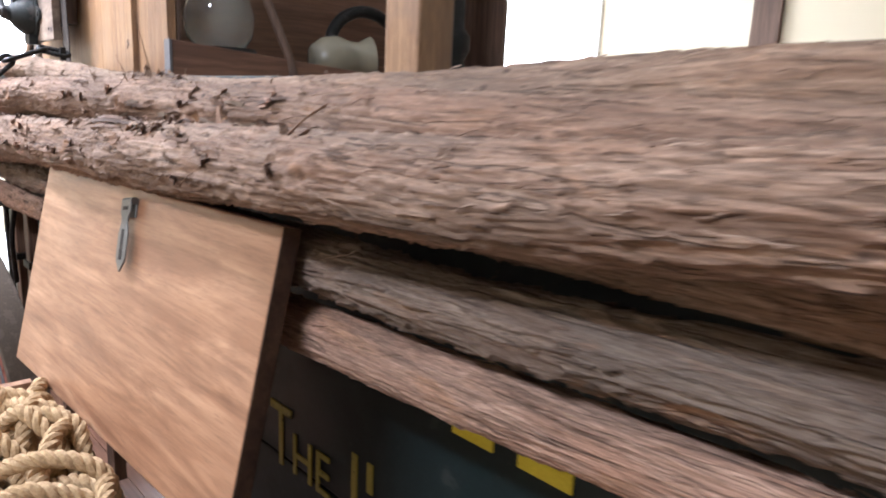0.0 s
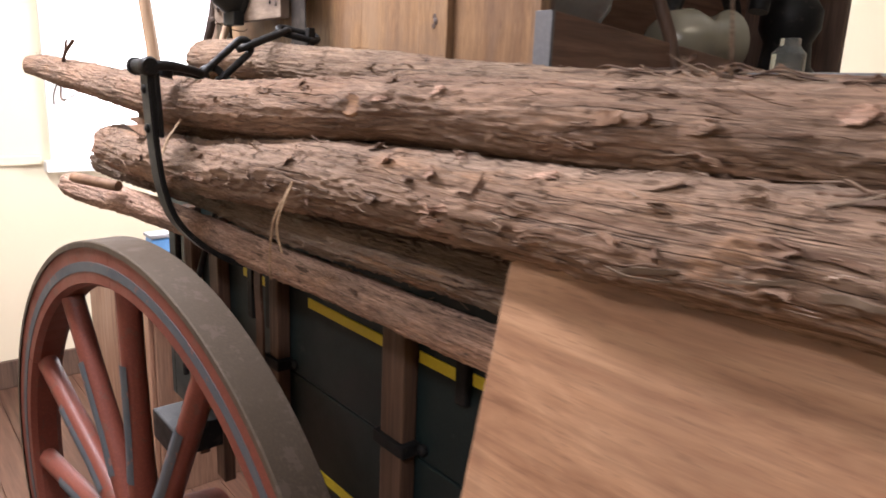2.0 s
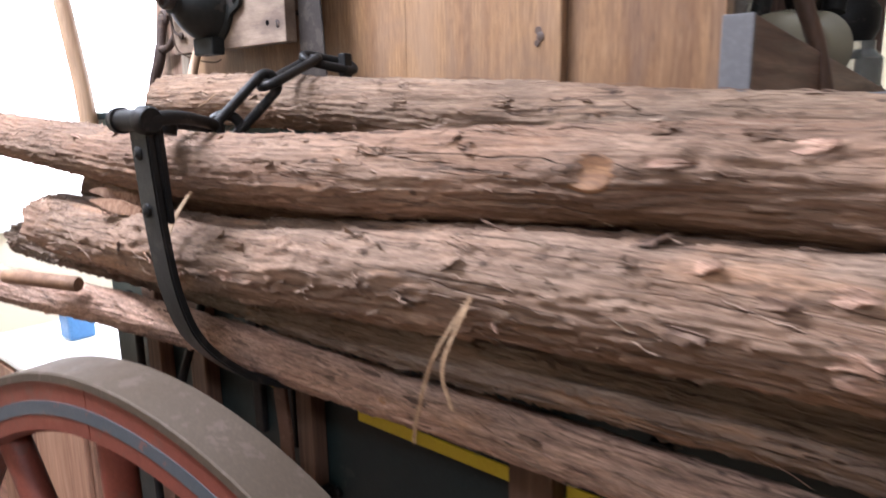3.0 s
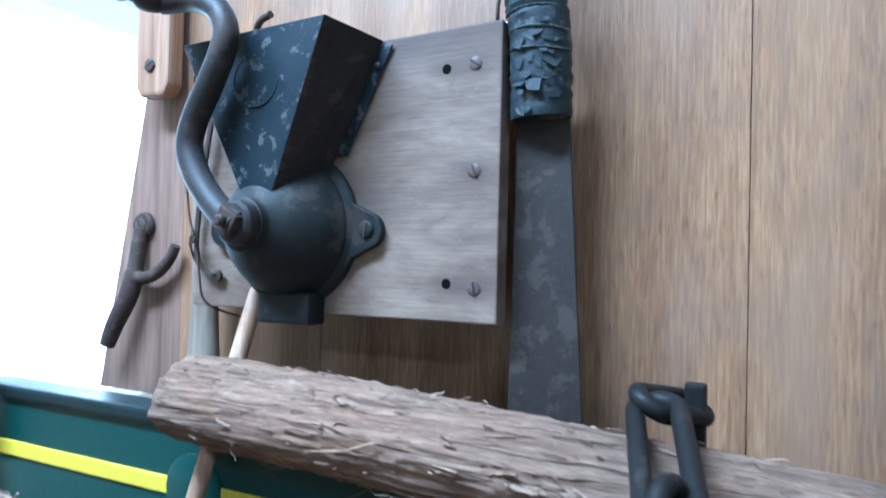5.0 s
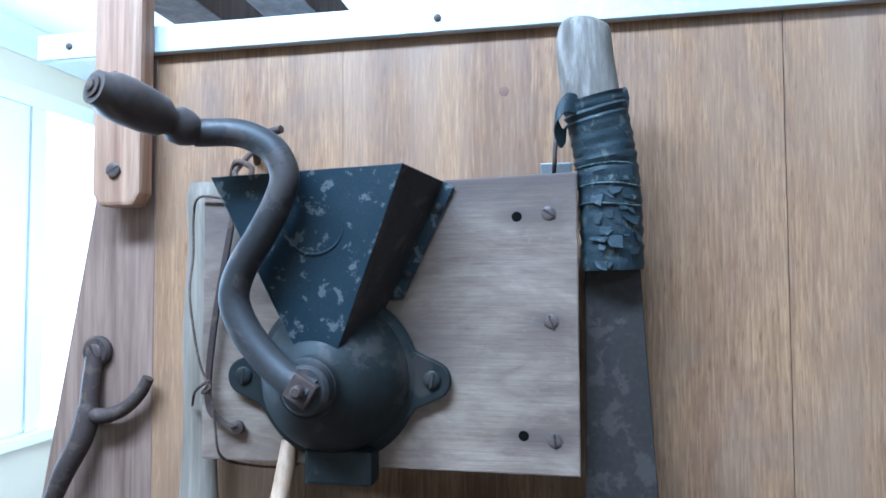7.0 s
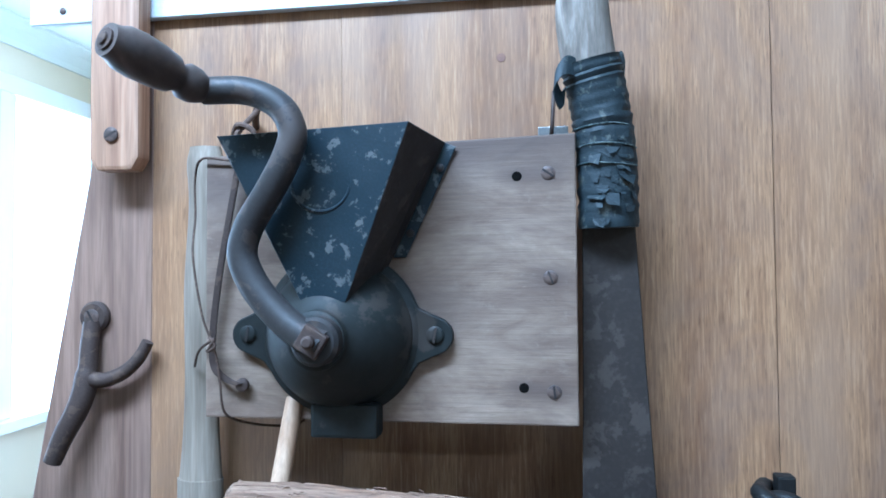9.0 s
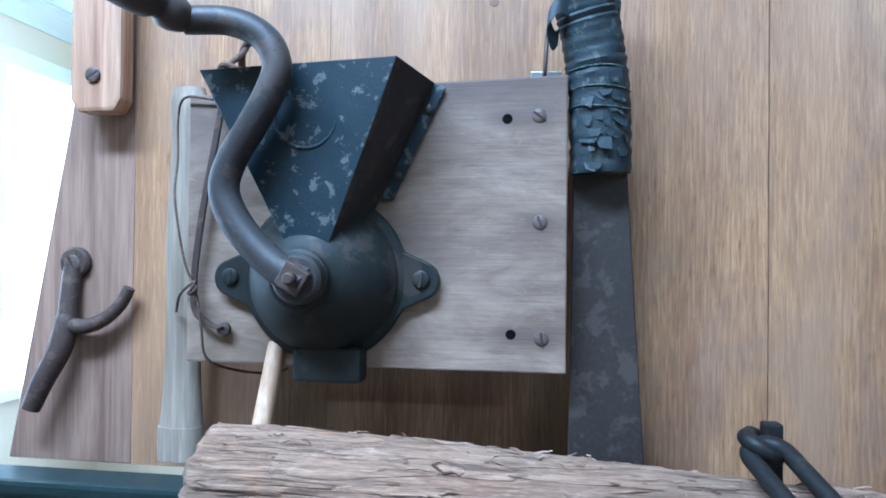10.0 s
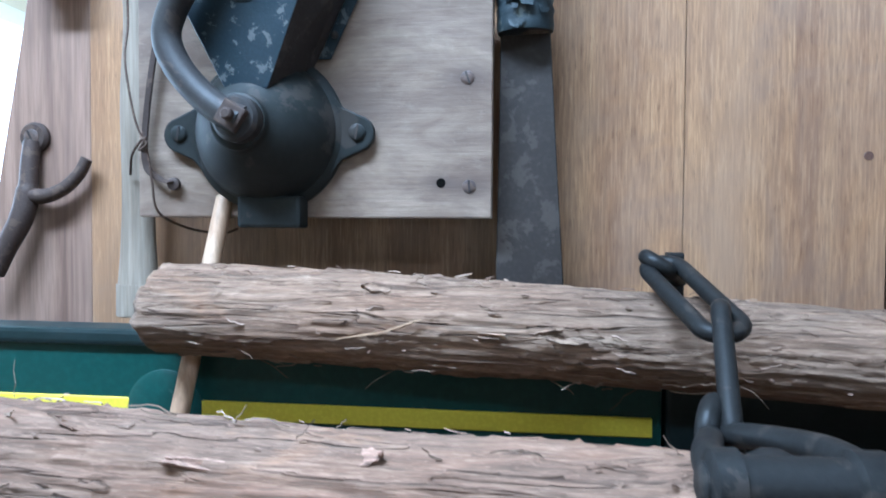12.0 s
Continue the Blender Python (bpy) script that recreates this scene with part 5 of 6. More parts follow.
def rope_strands(points, r, parent, turns_per_m=26):
    """A laid rope: three strands wound round a path."""
    path = smooth_path(points, 10)
    length = [0.0]
    for a, b in zip(path, path[1:]):
        length.append(length[-1] + (b - a).length)
    bm = bmesh.new()
    up = Vector((0.3, 0.2, 1)).normalized()
    for s in range(3):
        pts = []
        for i, p in enumerate(path):
            t = (path[min(i + 1, len(path) - 1)] - path[max(i - 1, 0)]).normalized()
            u = (up - t * up.dot(t)).normalized()
            w = t.cross(u)
            a = length[i] * turns_per_m * math.tau + s * math.tau / 3
            pts.append(p + (u * math.cos(a) + w * math.sin(a)) * r * 0.52)
        tube_bm(pts, r * 0.56, 7, bm=bm)
    return placed(part("rope_turn", bm, M["rope"], parent, "", True), ROPE)


rr = random.Random(5)
for k in range(58):
    ang = rr.uniform(-0.35, 0.35) + (0.8 if k % 4 else -0.5)
    cx_, cy_, cz_ = rr.uniform(-1.25, -0.84), rr.uniform(0.07, 0.29), 0.825 + 0.055 * (k / 58) + rr.uniform(-0.02, 0.01)
    cz_ += 0.16 * max(0.0, cy_ - 0.17)
    ln, hh = rr.uniform(0.10, 0.19), rr.uniform(0.03, 0.06)
    pts_ = []
    for i in range(-3, 4):
        u = i / 3
        px_ = cx_ + math.cos(ang) * ln * u * 0.75 + rr.uniform(-.006, .006)
        py_ = cy_ + math.sin(ang) * ln * u * 0.75 + rr.uniform(-.006, .006)
        pz_ = cz_ + hh * (1 - u * u) - 0.05 * u * u
        pts_.append((min(max(px_, -1.31), -0.72), min(max(py_, 0.035), 0.300), pz_))
    rope_strands(pts_, 0.0105, rope, 24)
placed(part("rope_heap", box_bm(-1.31, -0.75, 0.03, 0.29, 0.469, 0.83, 0.05, 4), M["rope"], rope, "", True), ROPE)

# ---------------------------------------------------------------- wheel
WR, WW = 0.619, 0.069
WC = (-2.180, 0.270, FLOOR + WR + 0.004)
wheel = part("wheel", lathe_bm([(-0.14, 0.05), (-0.135, 0.062), (-0.07, 0.070), (-0.065, 0.085), (-0.02, 0.10), (0.07, 0.10), (0.11, 0.085), (0.17, 0.075)], (0, 0.02, 0), (0, 1, 0), 40), M["red"], wagon, "red spoked wheel with grey lining and worn iron tyre", True)
wheel.matrix_basis = Matrix.Translation((-WAGON[0], -WAGON[1], -WAGON[2])) @ pose(*WC, 0, 0, 7.3)
part("tyre", lathe_bm([(0, WR - 0.012), (0, WR - 0.002), (0.002, WR), (WW - 0.002, WR), (WW, WR - 0.002), (WW, WR - 0.012)], (0, 0, 0), (0, 1, 0), 144, False), M["tyre"], wheel, "worn brown iron tyre", True)


def felloe_bm(a0, a1, r0, r1, y0, y1, seg=14):
    bm = bmesh.new()
    prof = [(r0 + 0.008, y0), (r1, y0), (r1, y1), (r0 + 0.008, y1), (r0, y1 - 0.012), (r0, y0 + 0.012)]
    rings = []
    for k in range(seg + 1):
        a = a0 + (a1 - a0) * k / seg
        rings.append([bm.verts.new((math.cos(a) * r, y, math.sin(a) * r)) for r, y in prof])
    for p, q in zip(rings, rings[1:]):
        for k in range(6):
            bm.faces.new((p[k], p[(k + 1) % 6], q[(k + 1) % 6], q[k]))
    bm.faces.new(rings[0][::-1])
    bm.faces.new(rings[-1])
    bmesh.ops.recalc_face_normals(bm, faces=bm.faces[:])
    return bm


NS = 12
RIM = WR - 0.085
for k in range(NS // 2):
    a = math.tau * (k + 0.5) / (NS // 2) + 0.025
    part("felloe", felloe_bm(a + 0.0015, a + math.tau / (NS // 2) - 0.0015, RIM, WR - 0.011, 0.002, WW - 0.002), M["red"], wheel)
part("rim_line", lathe_bm([(0.002, WR - 0.056), (0, WR - 0.056), (0, WR - 0.038), (0.002, WR - 0.038)], (0, 0.0010, 0), (0, 1, 0), 144, False), M["stripe"], wheel, "grey painted line round the rim")
for v in wheel.children[-1].data.vertices:
    v.co.y -= 0.0008
part("hub_band", lathe_bm([(-0.137, 0.066), (-0.134, 0.070), (-0.105, 0.072), (-0.102, 0.067)], (0, 0.02, 0), (0, 1, 0), 40), M["iron"], wheel, "black iron hub band", True)
for k in range(NS):
    a = math.tau * k / NS + 0.025
    d = Vector((math.cos(a), 0, math.sin(a)))
    s = Vector((-math.sin(a), 0, math.cos(a)))
    bm = bmesh.new()
    rings = []
    for r, w, t in ((0.09, 0.026, 0.028), (0.16, 0.027, 0.026), (0.24, 0.025, 0.023), (0.40, 0.0225, 0.021), (RIM - 0.02, 0.024, 0.021), (RIM + 0.004, 0.026, 0.021)):
        c = d * r + Vector((0, 0.032, 0))
        rings.append([bm.verts.new(c + s * (math.cos(j / 12 * math.tau) * w) + Vector((0, math.sin(j / 12 * math.tau) * t, 0))) for j in range(12)])
    for p, q in zip(rings, rings[1:]):
        for j in range(12):
            bm.faces.new((p[j], p[(j + 1) % 12], q[(j + 1) % 12], q[j]))
    bmesh.ops.recalc_face_normals(bm, faces=bm.faces[:])
    sp = part("spoke", bm, M["red"], wheel, "", True)
    bm = bmesh.new()
    rings = []
    for r in (0.17, 0.25, 0.40):
        w, t = (0.0135, 0.0232) if r > 0.2 else (0.014, 0.0264)
        c = d * r + Vector((0, 0.032, 0))
        rings.append([bm.verts.new(c + s * (math.cos(g) * w * 1.75) + Vector((0, math.sin(g) * (t + 0.0012), 0))) for g in (-2.2, -1.9, -1.57, -1.24, -0.95)])
    for p, q in zip(rings, rings[1:]):
        for j in range(4):
            bm.faces.new((p[j], p[j + 1], q[j + 1], q[j]))
    part("spoke_line", bm, M["stripe"], wheel, "grey painted line on the spoke", True)

# ---------------------------------------------------------------- coffee mill on its board
MB = (-2.386, 0.64, 1.478)
board = thing("mill_board", MB, "grey weathered board screwed to the cabin panel", "board")


def mbpart(name, bm, mat_, label="", smooth=False, parent=None):
    return placed(part(name, bm, mat_, parent or board, label, smooth), MB)


BF = 0.616
bm_ = box_bm(-2.543, -2.228, BF, BF + 0.020, 1.482, 1.711, 0.0018)
for v in bm_.verts:
    v.co.z += 0.0022 * vnoise(np.array(v.co.x * 40), np.array(0.0), np.array(v.co.z * 9), 3)
    if v.co.z > 1.6:
        v.co.z += (v.co.x + 2.386) * 0.03
mbpart("plank", bm_, M["old_board"])
mbpart("packing", box_bm(-2.515, -2.250, BF + 0.021, PY - 0.001, 1.53, 1.695, 0.002), M["dark_wood"])
for x_, z_, a_ in ((-2.250, 1.684, 35), (-2.249, 1.600, 70), (-2.247, 1.509, 85)):
    slot_screw("screw", (x_, BF + 0.0017, z_), 0.0060, board, MB, a_)
for x_, z_ in ((-2.275, 1.682), (-2.271, 1.512)):
    mbpart("nail_hole", lathe_bm([(0, 0.0042), (0.0006, 0.0038)], (x_, BF + 0.0002, z_), (0, -1, 0), 16), M["void"], "dark bored hole", True)

ML = (-2.421, BF, 1.555)
mill = thing("coffee_mill", ML, "dark cast-iron wall coffee mill with painted hopper and crank", "coffee mill")


def mp(name, bm, mat_, label="", smooth=False, parent=None):
    return placed(part(name, bm, mat_, parent or mill, label, smooth), ML)


body = mp("body", lathe_bm([(0, 0.068), (0.005, 0.0685), (0.008, 0.066), (0.010, 0.0615), (0.014, 0.0610), (0.0165, 0.0585), (0.022, 0.0575), (0.030, 0.053), (0.040, 0.046), (0.049, 0.038), (0.056, 0.029), (0.060, 0.0235), (0.0615, 0.0225), (0.068, 0.0222), (0.070, 0.019)],
         (-2.421, BF, 1.555), (0, -1, 0), 72), M["mill_iron"], "dark cast-iron cone", True)
for sx in (-1, 1):
    xc = -2.421 + sx * 0.0785
    pts = [(xc + 0.0155 * math.cos(a) * 1.0, 1.5535 + 0.0155 * math.sin(a)) for a in np.linspace(-math.pi * 0.42, math.pi * 0.42, 11)] if sx > 0 else [(xc - 0.0155 * math.cos(a), 1.5535 + 0.0155 * math.sin(a)) for a in np.linspace(math.pi * 0.42, -math.pi * 0.42, 11)]
    root_ = [(-2.421 + sx * 0.066, 1.576), (-2.421 + sx * 0.056, 1.590), (-2.421 + sx * 0.056, 1.518), (-2.421 + sx * 0.066, 1.531)]
    pts = pts + (root_ if sx > 0 else root_[::-1])
    ear = mp("ear", prism_bm(pts, 'y', BF - 0.008, BF - 0.0005, 0.0016), M["mill_iron"])
    slot_screw("screw", (xc + sx * 0.001, BF - 0.008, 1.5545), 0.0070, ear, ML, 100, M["mill_iron"])
mp("spout", box_bm(-2.441, -2.386, BF - 0.024, BF - 0.0005, 1.473, 1.500, 0.003), M["mill_iron"])
# hopper: sheet metal, open on top
def sheet_bm(corners, thick):
    bm = bmesh.new()
    c = [Vector(p) for p in corners]
    n = (c[1] - c[0]).cross(c[2] - c[0]).normalized() * thick
    lo, hi = [bm.verts.new(p) for p in c], [bm.verts.new(p + n) for p in c]
    bm.faces.new(lo)
    bm.faces.new(hi[::-1])
    for i in range(len(c)):
        bm.faces.new((lo[i], hi[i], hi[(i + 1) % len(c)], lo[(i + 1) % len(c)]))
    bmesh.ops.recalc_face_normals(bm, faces=bm.faces[:])
    bmesh.ops.bevel(bm, geom=bm.edges[:], offset=thick * 0.3, segments=1, affect='EDGES')
    return bm


FTL, FTR, FBR, FBL = (-2.505, .560, 1.712), (-2.352, .557, 1.717), (-2.402, .562, 1.583), (-2.438, .564, 1.583)
BTL, BTR, BBR, BBL = (-2.520, .612, 1.705), (-2.333, .612, 1.711), (-2.392, .612, 1.586), (-2.446, .612, 1.586)
hopper = mp("hopper", sheet_bm([FTL, FTR, FBR, FBL], 0.0015), M["hopper"], "dark blue painted sheet-metal hopper, chipped")
mp("hopper_side", sheet_bm([FTR, BTR, BBR, FBR], 0.0015), M["hopper_side"], "dark rusty side")
mp("hopper_side", sheet_bm([BTL, FTL, FBL, BBL], 0.0015), M["hopper_side"])
mp("hopper_back", sheet_bm([BTL, BTR, BBR, BBL], 0.0012), M["hopper_side"])
mp("wing", sheet_bm([(-2.333, .6125, 1.711), (-2.324, .6125, 1.707), (-2.366, .6125, 1.617), (-2.377, .6125, 1.617)], 0.0018), M["hopper"], "riveted sheet-metal flange")
for x_, z_ in ((-2.337, 1.690), (-2.362, 1.637)):
    mp("rivet", lathe_bm([(0, 0.0035), (0.0012, 0.0033), (0.002, 0.0015)], (x_, .611, z_), (0, -1, 0), 12), M["hopper_side"], "", True)
ring_ = [(-2.421 + 0.0235 * math.cos(a), .5603, 1.674 + 0.0225 * math.sin(a)) for a in np.linspace(0, math.tau, 40, endpoint=False)]
mp("embossed_ring", tube_bm(ring_, 0.0014, 8, True), M["hopper"], "pressed ring", True, hopper)
# crank
cp = [(-2.411, .536, 1.553), (-2.428, .538, 1.561), (-2.447, .541, 1.575), (-2.466, .543, 1.596), (-2.476, .544, 1.619), (-2.470, .543, 1.641), (-2.454, .541, 1.665), (-2.440, .540, 1.690), (-2.4355, .540, 1.709), (-2.4455, .540, 1.728), (-2.470, .539, 1.7400), (-2.503, .535, 1.741)]
crank = mp("crank", tube_bm(smooth_path(cp, 8), [0.0118 - 0.0016 * k / 88 for k in range(89)], 20), M["crank_iron"], "S-shaped iron crank", True)
mp("crank_hub", lathe_bm([(0, 0.0165), (0.002, 0.018), (0.014, 0.018), (0.017, 0.0155)], (-2.4175, .550, 1.5555), (0.0, -1, 0), 32), M["crank_iron"], "", True, crank)
bm_ = box_bm(-0.0095, 0.0095, -0.0075, 0, -0.0095, 0.0095, 0.0012)
bm_.transform(Matrix.Translation((-2.4175, .5330, 1.5565)) @ Matrix.Rotation(radians(32), 4, 'Y'))
mp("nut", bm_, M["rust"], "square rusty nut", False, crank)
mp("nut_end", lathe_bm([(0, .0045), (.006, .0045), (.0075, .003)], (-2.4175, .526, 1.5565), (0, -1, 0), 16), M["rust"], "", True, crank)
kd = Vector((-2.531, .462, 1.7565)) - Vector((-2.503, .535, 1.741))
kl = kd.length
mp("handle", lathe_bm([(0, .0095), (.004, .0115), (.010, .0135), (.017, .0135), (.021, .0105), (.025, .0105), (.030, .0140), (.042, .0158), (.058, .0165), (.068, .0155), (.074, .0125), (kl, .0115)], (-2.503, .535, 1.741), kd, 32), M["knob_wood"], "dark turned wooden knob", True, crank)
ke = Vector((-2.531, .462, 1.7565))
mp("ferrule", lathe_bm([(0, .0075), (.0016, .0075), (.002, .0045), (.0035, .004), (.004, .002)], ke, kd, 24), M["rust"], "iron rivet end", True, crank)

# iron strap hook and cord on the left of the mill
HK = (-2.53, .612, 1.60)
hook = thing("wire_hook", HK, "thin bent iron strap hooked on the weathered board", "hook")
placed(part("strap", strap_bm(smooth_path([(-2.508, .606, 1.700), (-2.516, .607, 1.66), (-2.527, .608, 1.60), (-2.533, .609, 1.55), (-2.531, .609, 1.526), (-2.520, .608, 1.516), (-2.508, .607, 1.512)], 8), 0.0065, 0.0025, (0.9, 0, 0.35)), M["rust"], hook), HK)
placed(part("strap_end", lathe_bm([(0, .006), (.003, .0055), (.004, .003)], (-2.507, .612, 1.511), (0, -1, 0), 14), M["rust"], hook, "", True), HK)
CD = (-2.55, .625, 1.70)
cord = thing("cord", CD, "thin dark knotted cord hanging beside the mill", "cord")
placed(part("string", tube_bm(smooth_path([(-2.520, .612, 1.702), (-2.545, .612, 1.704), (-2.560, .628, 1.690), (-2.558, .625, 1.655), (-2.553, .612, 1.62), (-2.541, .606, 1.57), (-2.530, .604, 1.545), (-2.526, .604, 1.530), (-2.524, .605, 1.512), (-2.522, .612, 1.486), (-2.508, .640, 1.472), (-2.482, .655, 1.468), (-2.47, .66, 1.472)], 8), 0.0011, 8), M["thread"], cord, "", True), CD)
placed(part("knot", tube_bm(smooth_path([(-2.533, .602, 1.552), (-2.526, .600, 1.545), (-2.534, .601, 1.540), (-2.527, .600, 1.550), (-2.536, .604, 1.546), (-2.552, .620, 1.537), (-2.566, .640, 1.522)], 6), 0.0012, 8), M["thread"], cord, "", True), CD)
placed(part("knot", tube_bm(smooth_path([(-2.531, .640, 1.724), (-2.522, .632, 1.737), (-2.508, .633, 1.731), (-2.511, .630, 1.720), (-2.523, .631, 1.726), (-2.518, .640, 1.740), (-2.516, .655, 1.752), (-2.514, .662, 1.760)], 6), 0.0026, 8), M["thread"], cord, "", True), CD)
NB = (-2.53, PY, 1.746)
nail = thing("nail_hook", NB, "small bent rusty nail in the panel", "nail")
placed(part("nail_shank", tube_bm(smooth_path([(-2.530, PY + .002, 1.746), (-2.521, .668, 1.756), (-2.508, .658, 1.766), (-2.489, .652, 1.769)], 6), 0.0036, 10), M["rust"], nail, "", True), NB)

# machete
MC = (-2.20, .640, 1.40)
machete = thing("machete", MC, "rust-brown machete with a grey wooden grip bound in black tape", "machete")


def mcp(name, bm, mat_, label="", smooth=False, parent=None):
    return placed(part(name, bm, mat_, parent or machete, label, smooth), MC)


mcp("blade", prism_bm([(-2.2225, 1.70), (-2.1825, 1.70), (-2.1800, 1.64), (-2.1715, 1.50), (-2.1640, 1.385), (-2.2255, 1.385), (-2.2240, 1.50), (-2.2230, 1.60)], 'y', .6365, .6395, 0.0008, 1), M["blade"], "dark stained steel blade")
gp = [(-2.2015, .632, 1.640), (-2.2030, .630, 1.70), (-2.2090, .627, 1.745), (-2.2160, .623, 1.775), (-2.2205, .620, 1.804), (-2.2215, .618, 1.828), (-2.2205, .618, 1.838)]
grip = mcp("grip", tube_bm(smooth_path(gp, 8), [(0.0195 + 0.0025 * math.sin(k / 48 * 3)) * math.sqrt(max(0.01, 1 - max(0, (k - 34) / 14.2) ** 2.6)) for k in range(49)], 28, flat=0.62, up=(0, 1, 0)), M["grey_wood"], "grey cracked wooden grip", True)
tp_ = smooth_path(gp[:4], 14)
bm_ = tube_bm(tp_, [0.0240 + 0.0005 * math.sin(k * 2.1) + 0.0005 * ((k * 7) % 5 - 2) / 2 for k in range(len(tp_))], 32, flat=0.80, up=(0, 1, 0))
for v in bm_.verts:
    v.co += Vector((0, -1, 0)) * 0.0010 * float(vnoise(np.array(v.co.x * 220), np.array(v.co.y * 100), np.array(v.co.z * 190), 8))
mcp("tape_binding", bm_, M["tape"], "peeling black tape binding", True)
for k_, (z_, x_) in enumerate(((1.738, -2.2080), (1.7205, -2.2055), (1.705, -2.2035), (1.690, -2.2030))):
    mcp("tape_edge", tube_bm([(x_ + 0.0243 * math.sin(a_), .6295 - 0.0196 * math.cos(a_), z_ + 0.0012 * math.sin(a_ * 2 + k_)) for a_ in np.linspace(-1.5, 1.5, 22)], 0.0006, 6), M["tape_scuff"], "scuffed edge of a turn of tape", True)
rt = random.Random(9)
bm_ = bmesh.new()
for k in range(30):
    z_ = rt.uniform(1.645, 1.722)
    a_ = rt.uniform(-0.5, 1.25)
    c_ = Vector((-2.2025 + 0.0235 * math.sin(a_), .631 - 0.0192 * math.cos(a_), z_))
    o_ = Vector((math.sin(a_), -math.cos(a_), 0))
    s_ = Vector((math.cos(a_), math.sin(a_), 0))
    w_, h_, l_ = rt.uniform(.005, .016), rt.uniform(.003, .010), rt.uniform(.0004, .0045)
    q_ = [bm_.verts.new(c_ + s_ * (i * w_ / 2) + Vector((0, 0, -h_ * j)) + o_ * (0.0006 + l_ * (j if rt.random() < 0.8 else 0.3))) for j, i in ((0, -1), (0, 1), (rt.uniform(.6, 1.1), rt.uniform(.3, 1)), (rt.uniform(.5, 1), rt.uniform(-1, -.3)))]
    bm_.faces.new(q_)
fl_ = mcp("torn_tape", bm_, M["tape"], "torn flaps of tape")
fl_["kind"] = "stuff"
mcp("tape_tail", strap_bm(smooth_path([(-2.222, .615, 1.764), (-2.235, .606, 1.768), (-2.244, .606, 1.755), (-2.240, .612, 1.742), (-2.236, .618, 1.746)], 6), 0.016, 0.0012, (0.1, 0.2, 1)), M["tape"], "curled end of tape")
mcp("tape_tail", strap_bm(smooth_path([(-2.1985, .622, 1.772), (-2.191, .622, 1.776), (-2.188, .624, 1.768)], 6), 0.012, 0.0012, (0.1, 0.2, 1)), M["tape"], "curled end of tape")
# its nail and keeper plate
KP = (-2.244, PY, 1.72)
keeper = thing("keeper_hook", KP, "small steel plate and hook that hold the machete", "hook")
placed(part("plate", box_bm(-2.258, -2.232, .660, .664, 1.708, 1.731, 0.001), M["hasp"], keeper), KP)
placed(part("plate_stem", box_bm(-2.250, -2.240, .664, PY, 1.715, 1.725, 0.001), M["hasp"], keeper), KP)
placed(part("hook_wire", tube_bm(smooth_path([(-2.247, .657, 1.719), (-2.246, .648, 1.728), (-2.245, .648, 1.745), (-2.244, .655, 1.760)], 6), 0.0018, 8), M["rust"], keeper, "", True), KP)

# pale pole behind the mill board
PL = (-2.566, .655, 1.383)
pole = thing("axe_handle", PL, "pale weathered wooden handle standing behind the mill board", "handle")
pp = [(-2.5685, .656, 1.387), (-2.5680, .656, 1.43), (-2.5665, .654, 1.52), (-2.5655, .653, 1.60), (-2.5640, .652, 1.67), (-2.5630, .652, 1.705), (-2.5630, .652, 1.722)]
placed(part("shaft", tube_bm(smooth_path(pp, 8), [0.0205 - 0.0045 * min(1, k / 20) + 0.0015 * math.sin(k * .35) for k in range(49)], 24, flat=0.62, up=(0, 1, 0)), M["pole"], pole, "", True), PL)
placed(part("collar", tube_bm([(-2.5685, .656, 1.388 + 0.03 * k) for k in range(2)], 0.0215, 24, flat=0.64, up=(0, 1, 0)), M["pole"], pole, "", True), PL)

# forked hook on the panel
FK = (-2.70, PY, 1.50)
fork = thing("forked_hook", FK, "rusty forked iron hook screwed to the panel", "hook")


def fkp(name, bm, mat_=None, label="", smooth=True):
    return placed(part(name, bm, mat_ or M["rust"], fork, label, smooth), FK)


FX = 0.004
fkp("eye_plate", lathe_bm([(0, .0155), (.004, .0155), (.007, .013)], (-2.700 + FX, PY - 0.001, 1.563), (0, -1, 0), 28))
slot_screw("screw", (-2.7005 + FX, PY - 0.007, 1.563), 0.008, fork, FK, 60)
fkp("stem", tube_bm(smooth_path([(-2.700 + FX, .680, 1.558), (-2.700 + FX, .676, 1.535), (-2.700 + FX, .672, 1.505), (-2.704 + FX, .668, 1.480), (-2.714, .664, 1.450), (-2.724, .662, 1.425)], 8), [0.0085 + 0.0025 * math.sin(min(1, k / 40) * math.pi) * (1 if k > 14 else .2) for k in range(41)], 14))
fkp("prong", tube_bm(smooth_path([(-2.702 + FX, .671, 1.504), (-2.680 + FX, .671, 1.503), (-2.660 + FX, .672, 1.511), (-2.645 + FX, .673, 1.525), (-2.637 + FX, .674, 1.540)], 8), [0.008 - 0.0025 * k / 32 for k in range(33)], 14))

# pale round post at the wagon's front corner
SH = (-2.80, .57, 1.30)
shaft_ = thing("corner_post", SH, "pale turned wooden post on the wagon's front corner", "post")
placed(part("post_shaft", tube_bm(smooth_path([(-2.80, .567, 1.30), (-2.80, .563, 1.386), (-2.80, .558, 1.45), (-2.80, .540, 1.60), (-2.80, .515, 1.80), (-2.80, .50, 1.95)], 6), [0.017 - 0.003 * k / 30 for k in range(31)], 18), M["pale_wood"], shaft_, "", True), SH)

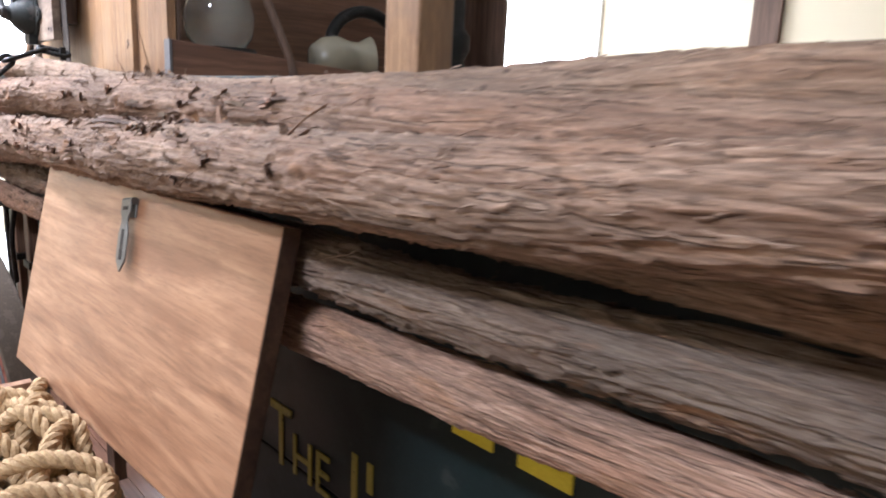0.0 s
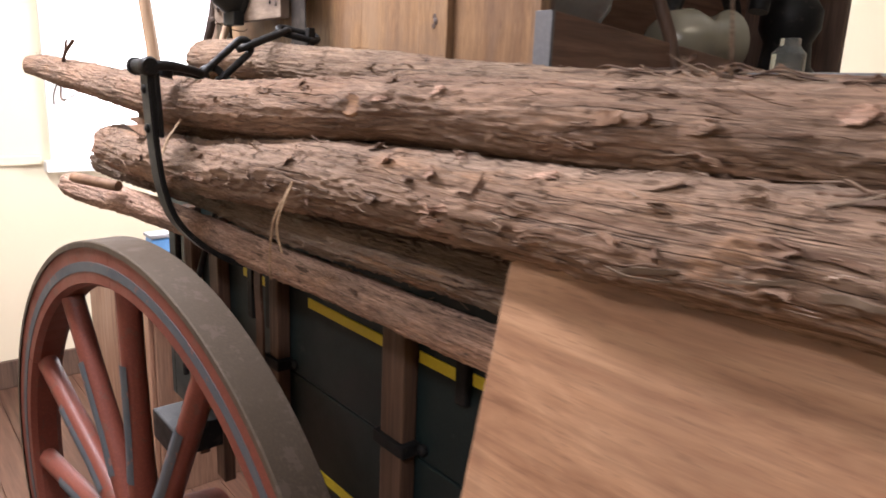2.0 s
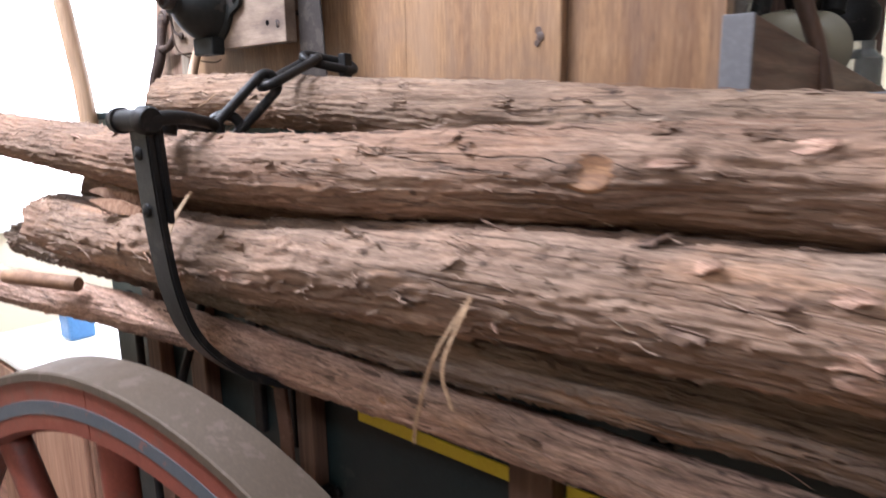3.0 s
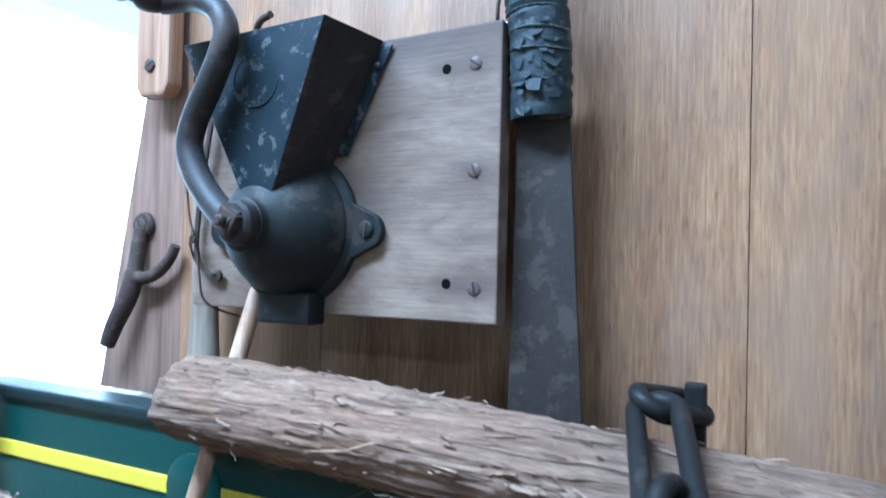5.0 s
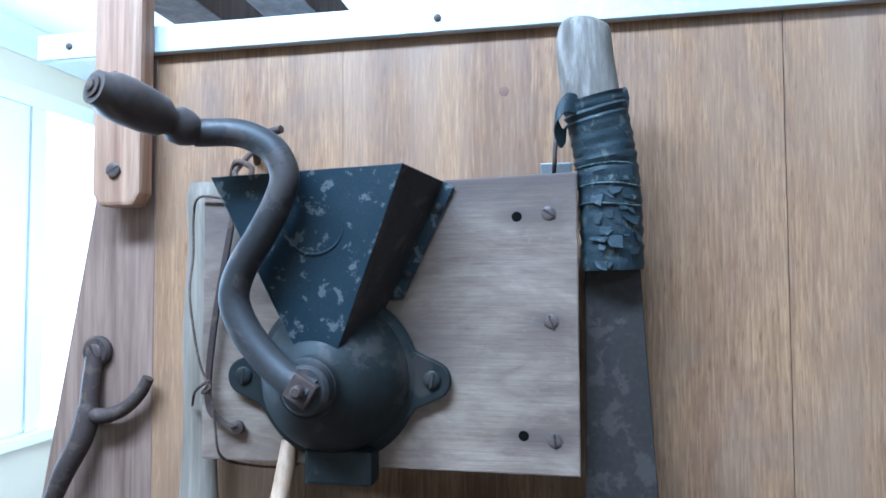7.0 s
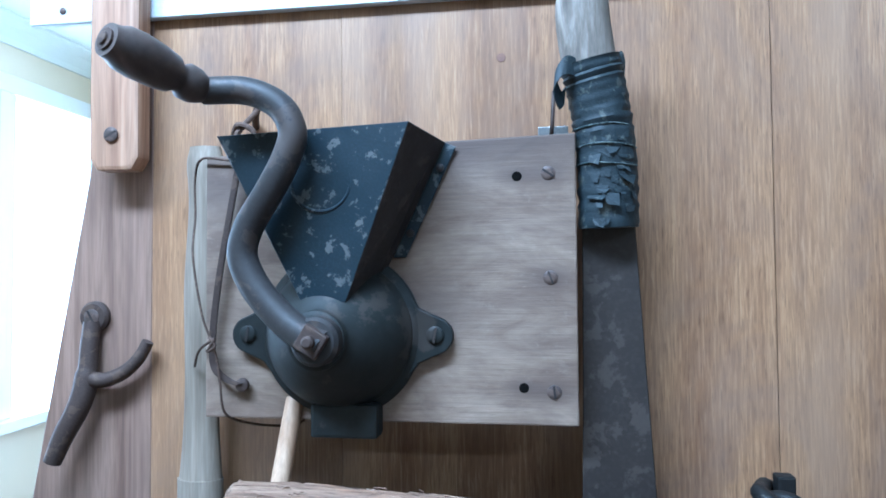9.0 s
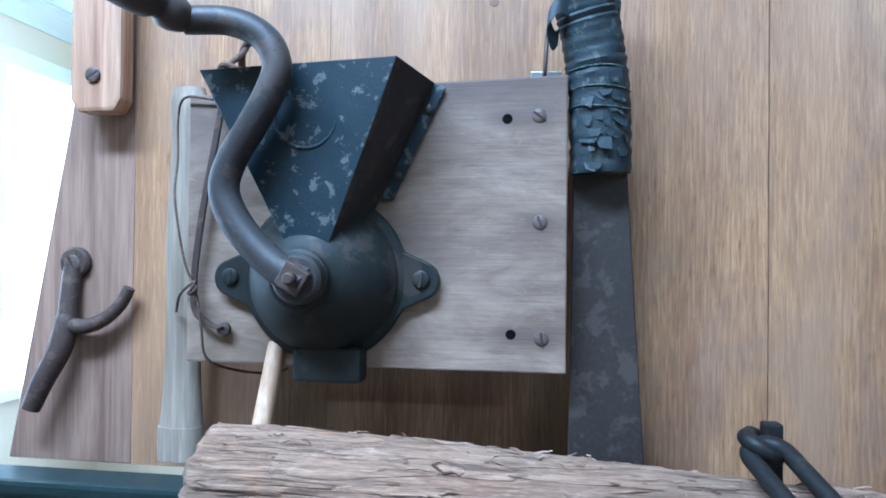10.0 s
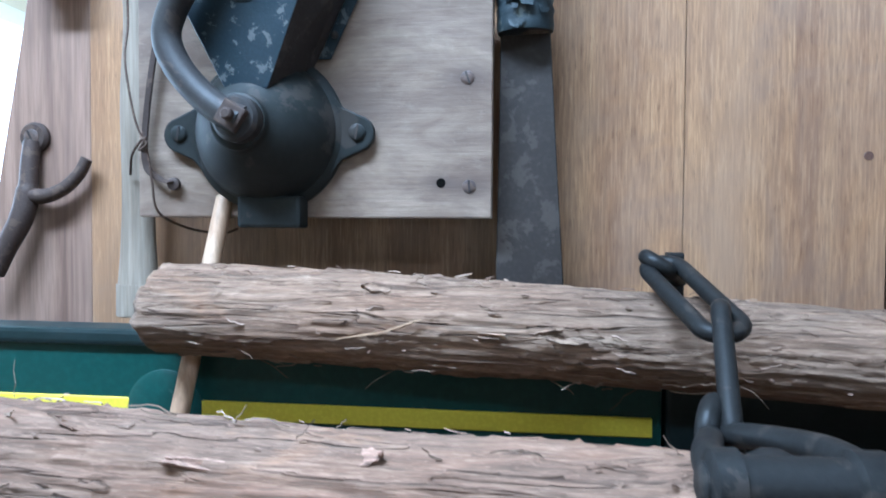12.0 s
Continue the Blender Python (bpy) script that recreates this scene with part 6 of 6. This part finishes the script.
# ---------------------------------------------------------------- things inside the cabin
LA = (-1.70, 1.19, 1.392)
lamp_ = thing("oil_lamp", LA, "old oil lamp lying on the tray, yellowish glass shade", "lamp")
placed(part("shade", lathe_bm([(-.085, .030), (-.08, .042), (-.05, .062), (-.01, .066), (.03, .050), (.055, .046), (.075, .055), (.088, .060)], (-1.70, 1.19, 1.462), (0.28, 0.93, 0.10), 40), M["frosted"], lamp_, "yellowish frosted glass shade", True), LA)
placed(part("lamp_base", lathe_bm([(0, .075), (.012, .075), (.02, .05), (.05, .03)], (-1.80, 1.19, 1.393), (0, 0, 1), 32), M["iron"], lamp_, "", True), LA)
placed(part("carrying_ring", tube_bm([(-1.745, 1.31 + 0.125 * math.cos(a), 1.50 + 0.105 * math.sin(a)) for a in np.linspace(0, math.tau, 36, endpoint=False)], 0.017, 12, True), M["iron"], lamp_, "", True), LA)
KT = (-1.74, 0.86, 1.392)
kettle = thing("iron_pot", KT, "dark iron pot with a glass chimney in the cabin", "pot")
placed(part("pot_body", lathe_bm([(0, .06), (.01, .080), (.06, .092), (.075, .085)], KT, (0, 0, 1), 36), M["iron"], kettle, "", True), KT)
placed(part("chimney", lathe_bm([(.076, .06), (.10, .078), (.15, .085), (.20, .07), (.26, .045), (.33, .040)], KT, (0, 0, 1), 36), M["glass"], kettle, "bulging glass chimney", True), KT)
SB = (-1.70, 1.60, 1.392)
ironstand = thing("old_machine", SB, "black cast-iron machine with a glass jar on the tray", "machine")
placed(part("column", lathe_bm([(0, .085), (.02, .08), (.05, .055), (.10, .05), (.13, .065), (.17, .065), (.20, .045), (.60, .045)], (-1.70, 1.60, 1.393), (0, 0, 1), 32), M["iron"], ironstand, "", True), SB)
placed(part("jar", lathe_bm([(0, .03), (.004, .034), (.07, .034), (.085, .02), (.10, .02)], (-1.64, 1.48, 1.393), (0, 0, 1), 28), M["glass"], ironstand, "clear glass jar", True), SB)
placed(part("arm", tube_bm(smooth_path([(-1.70, 1.60, 1.60), (-1.69, 1.50, 1.64), (-1.68, 1.42, 1.60), (-1.68, 1.40, 1.54)], 6), 0.020, 12), M["iron"], ironstand, "", True), SB)

# ---------------------------------------------------------------- things by the wall
TA = (-3.6, 1.0, FLOOR)
cupboard = thing("white_cupboard", TA, "low reddish pine cupboard with a white top by the wall", "cupboard")
placed(part("carcass", box_bm(-4.15, -3.32, 0.685, 1.38, FLOOR, 0.574, 0.004), M["pine"], cupboard, "reddish pine side"), TA)
placed(part("top", box_bm(-4.17, -3.30, 0.66, 1.40, 0.575, 0.60, 0.005), M["white"], cupboard), TA)
for x0_, x1_ in ((-4.13, -3.74), (-3.73, -3.34)):
    placed(part("door", box_bm(x0_, x1_, 0.667, 0.684, FLOOR + 0.06, 0.55, 0.004), M["pine"], cupboard, "reddish pine door"), TA)
BT = (-3.90, 0.90, 0.60)
bottle = thing("blue_box", BT, "small blue plastic tub on the white cupboard", "tub")
placed(part("tub_body", box_bm(-3.945, -3.855, 0.855, 0.945, 0.601, 0.700, 0.012), M["blue"], bottle), BT)
placed(part("tub_lid", box_bm(-3.95, -3.85, 0.85, 0.95, 0.701, 0.716, 0.005), M["slate"], bottle, "grey lid"), BT)

# ---------------------------------------------------------------- floor boards
w_ = 0.11
k_ = 0
yy = WY0
while yy < WY1:
    y1_ = min(yy + w_, WY1)
    part("floor_board", box_bm(WX0, WX1, yy + 0.001, y1_ - 0.001, FLOOR - 0.02, FLOOR, 0.0015, 1), M["floor"], floor_ob)
    yy += w_
part("subfloor", box_bm(WX0 - 0.14, WX1 + 0.14, WY0 - 0.14, WY1 + 0.14, FLOOR - 0.08, FLOOR - 0.021), M["dark_wood"], floor_ob)
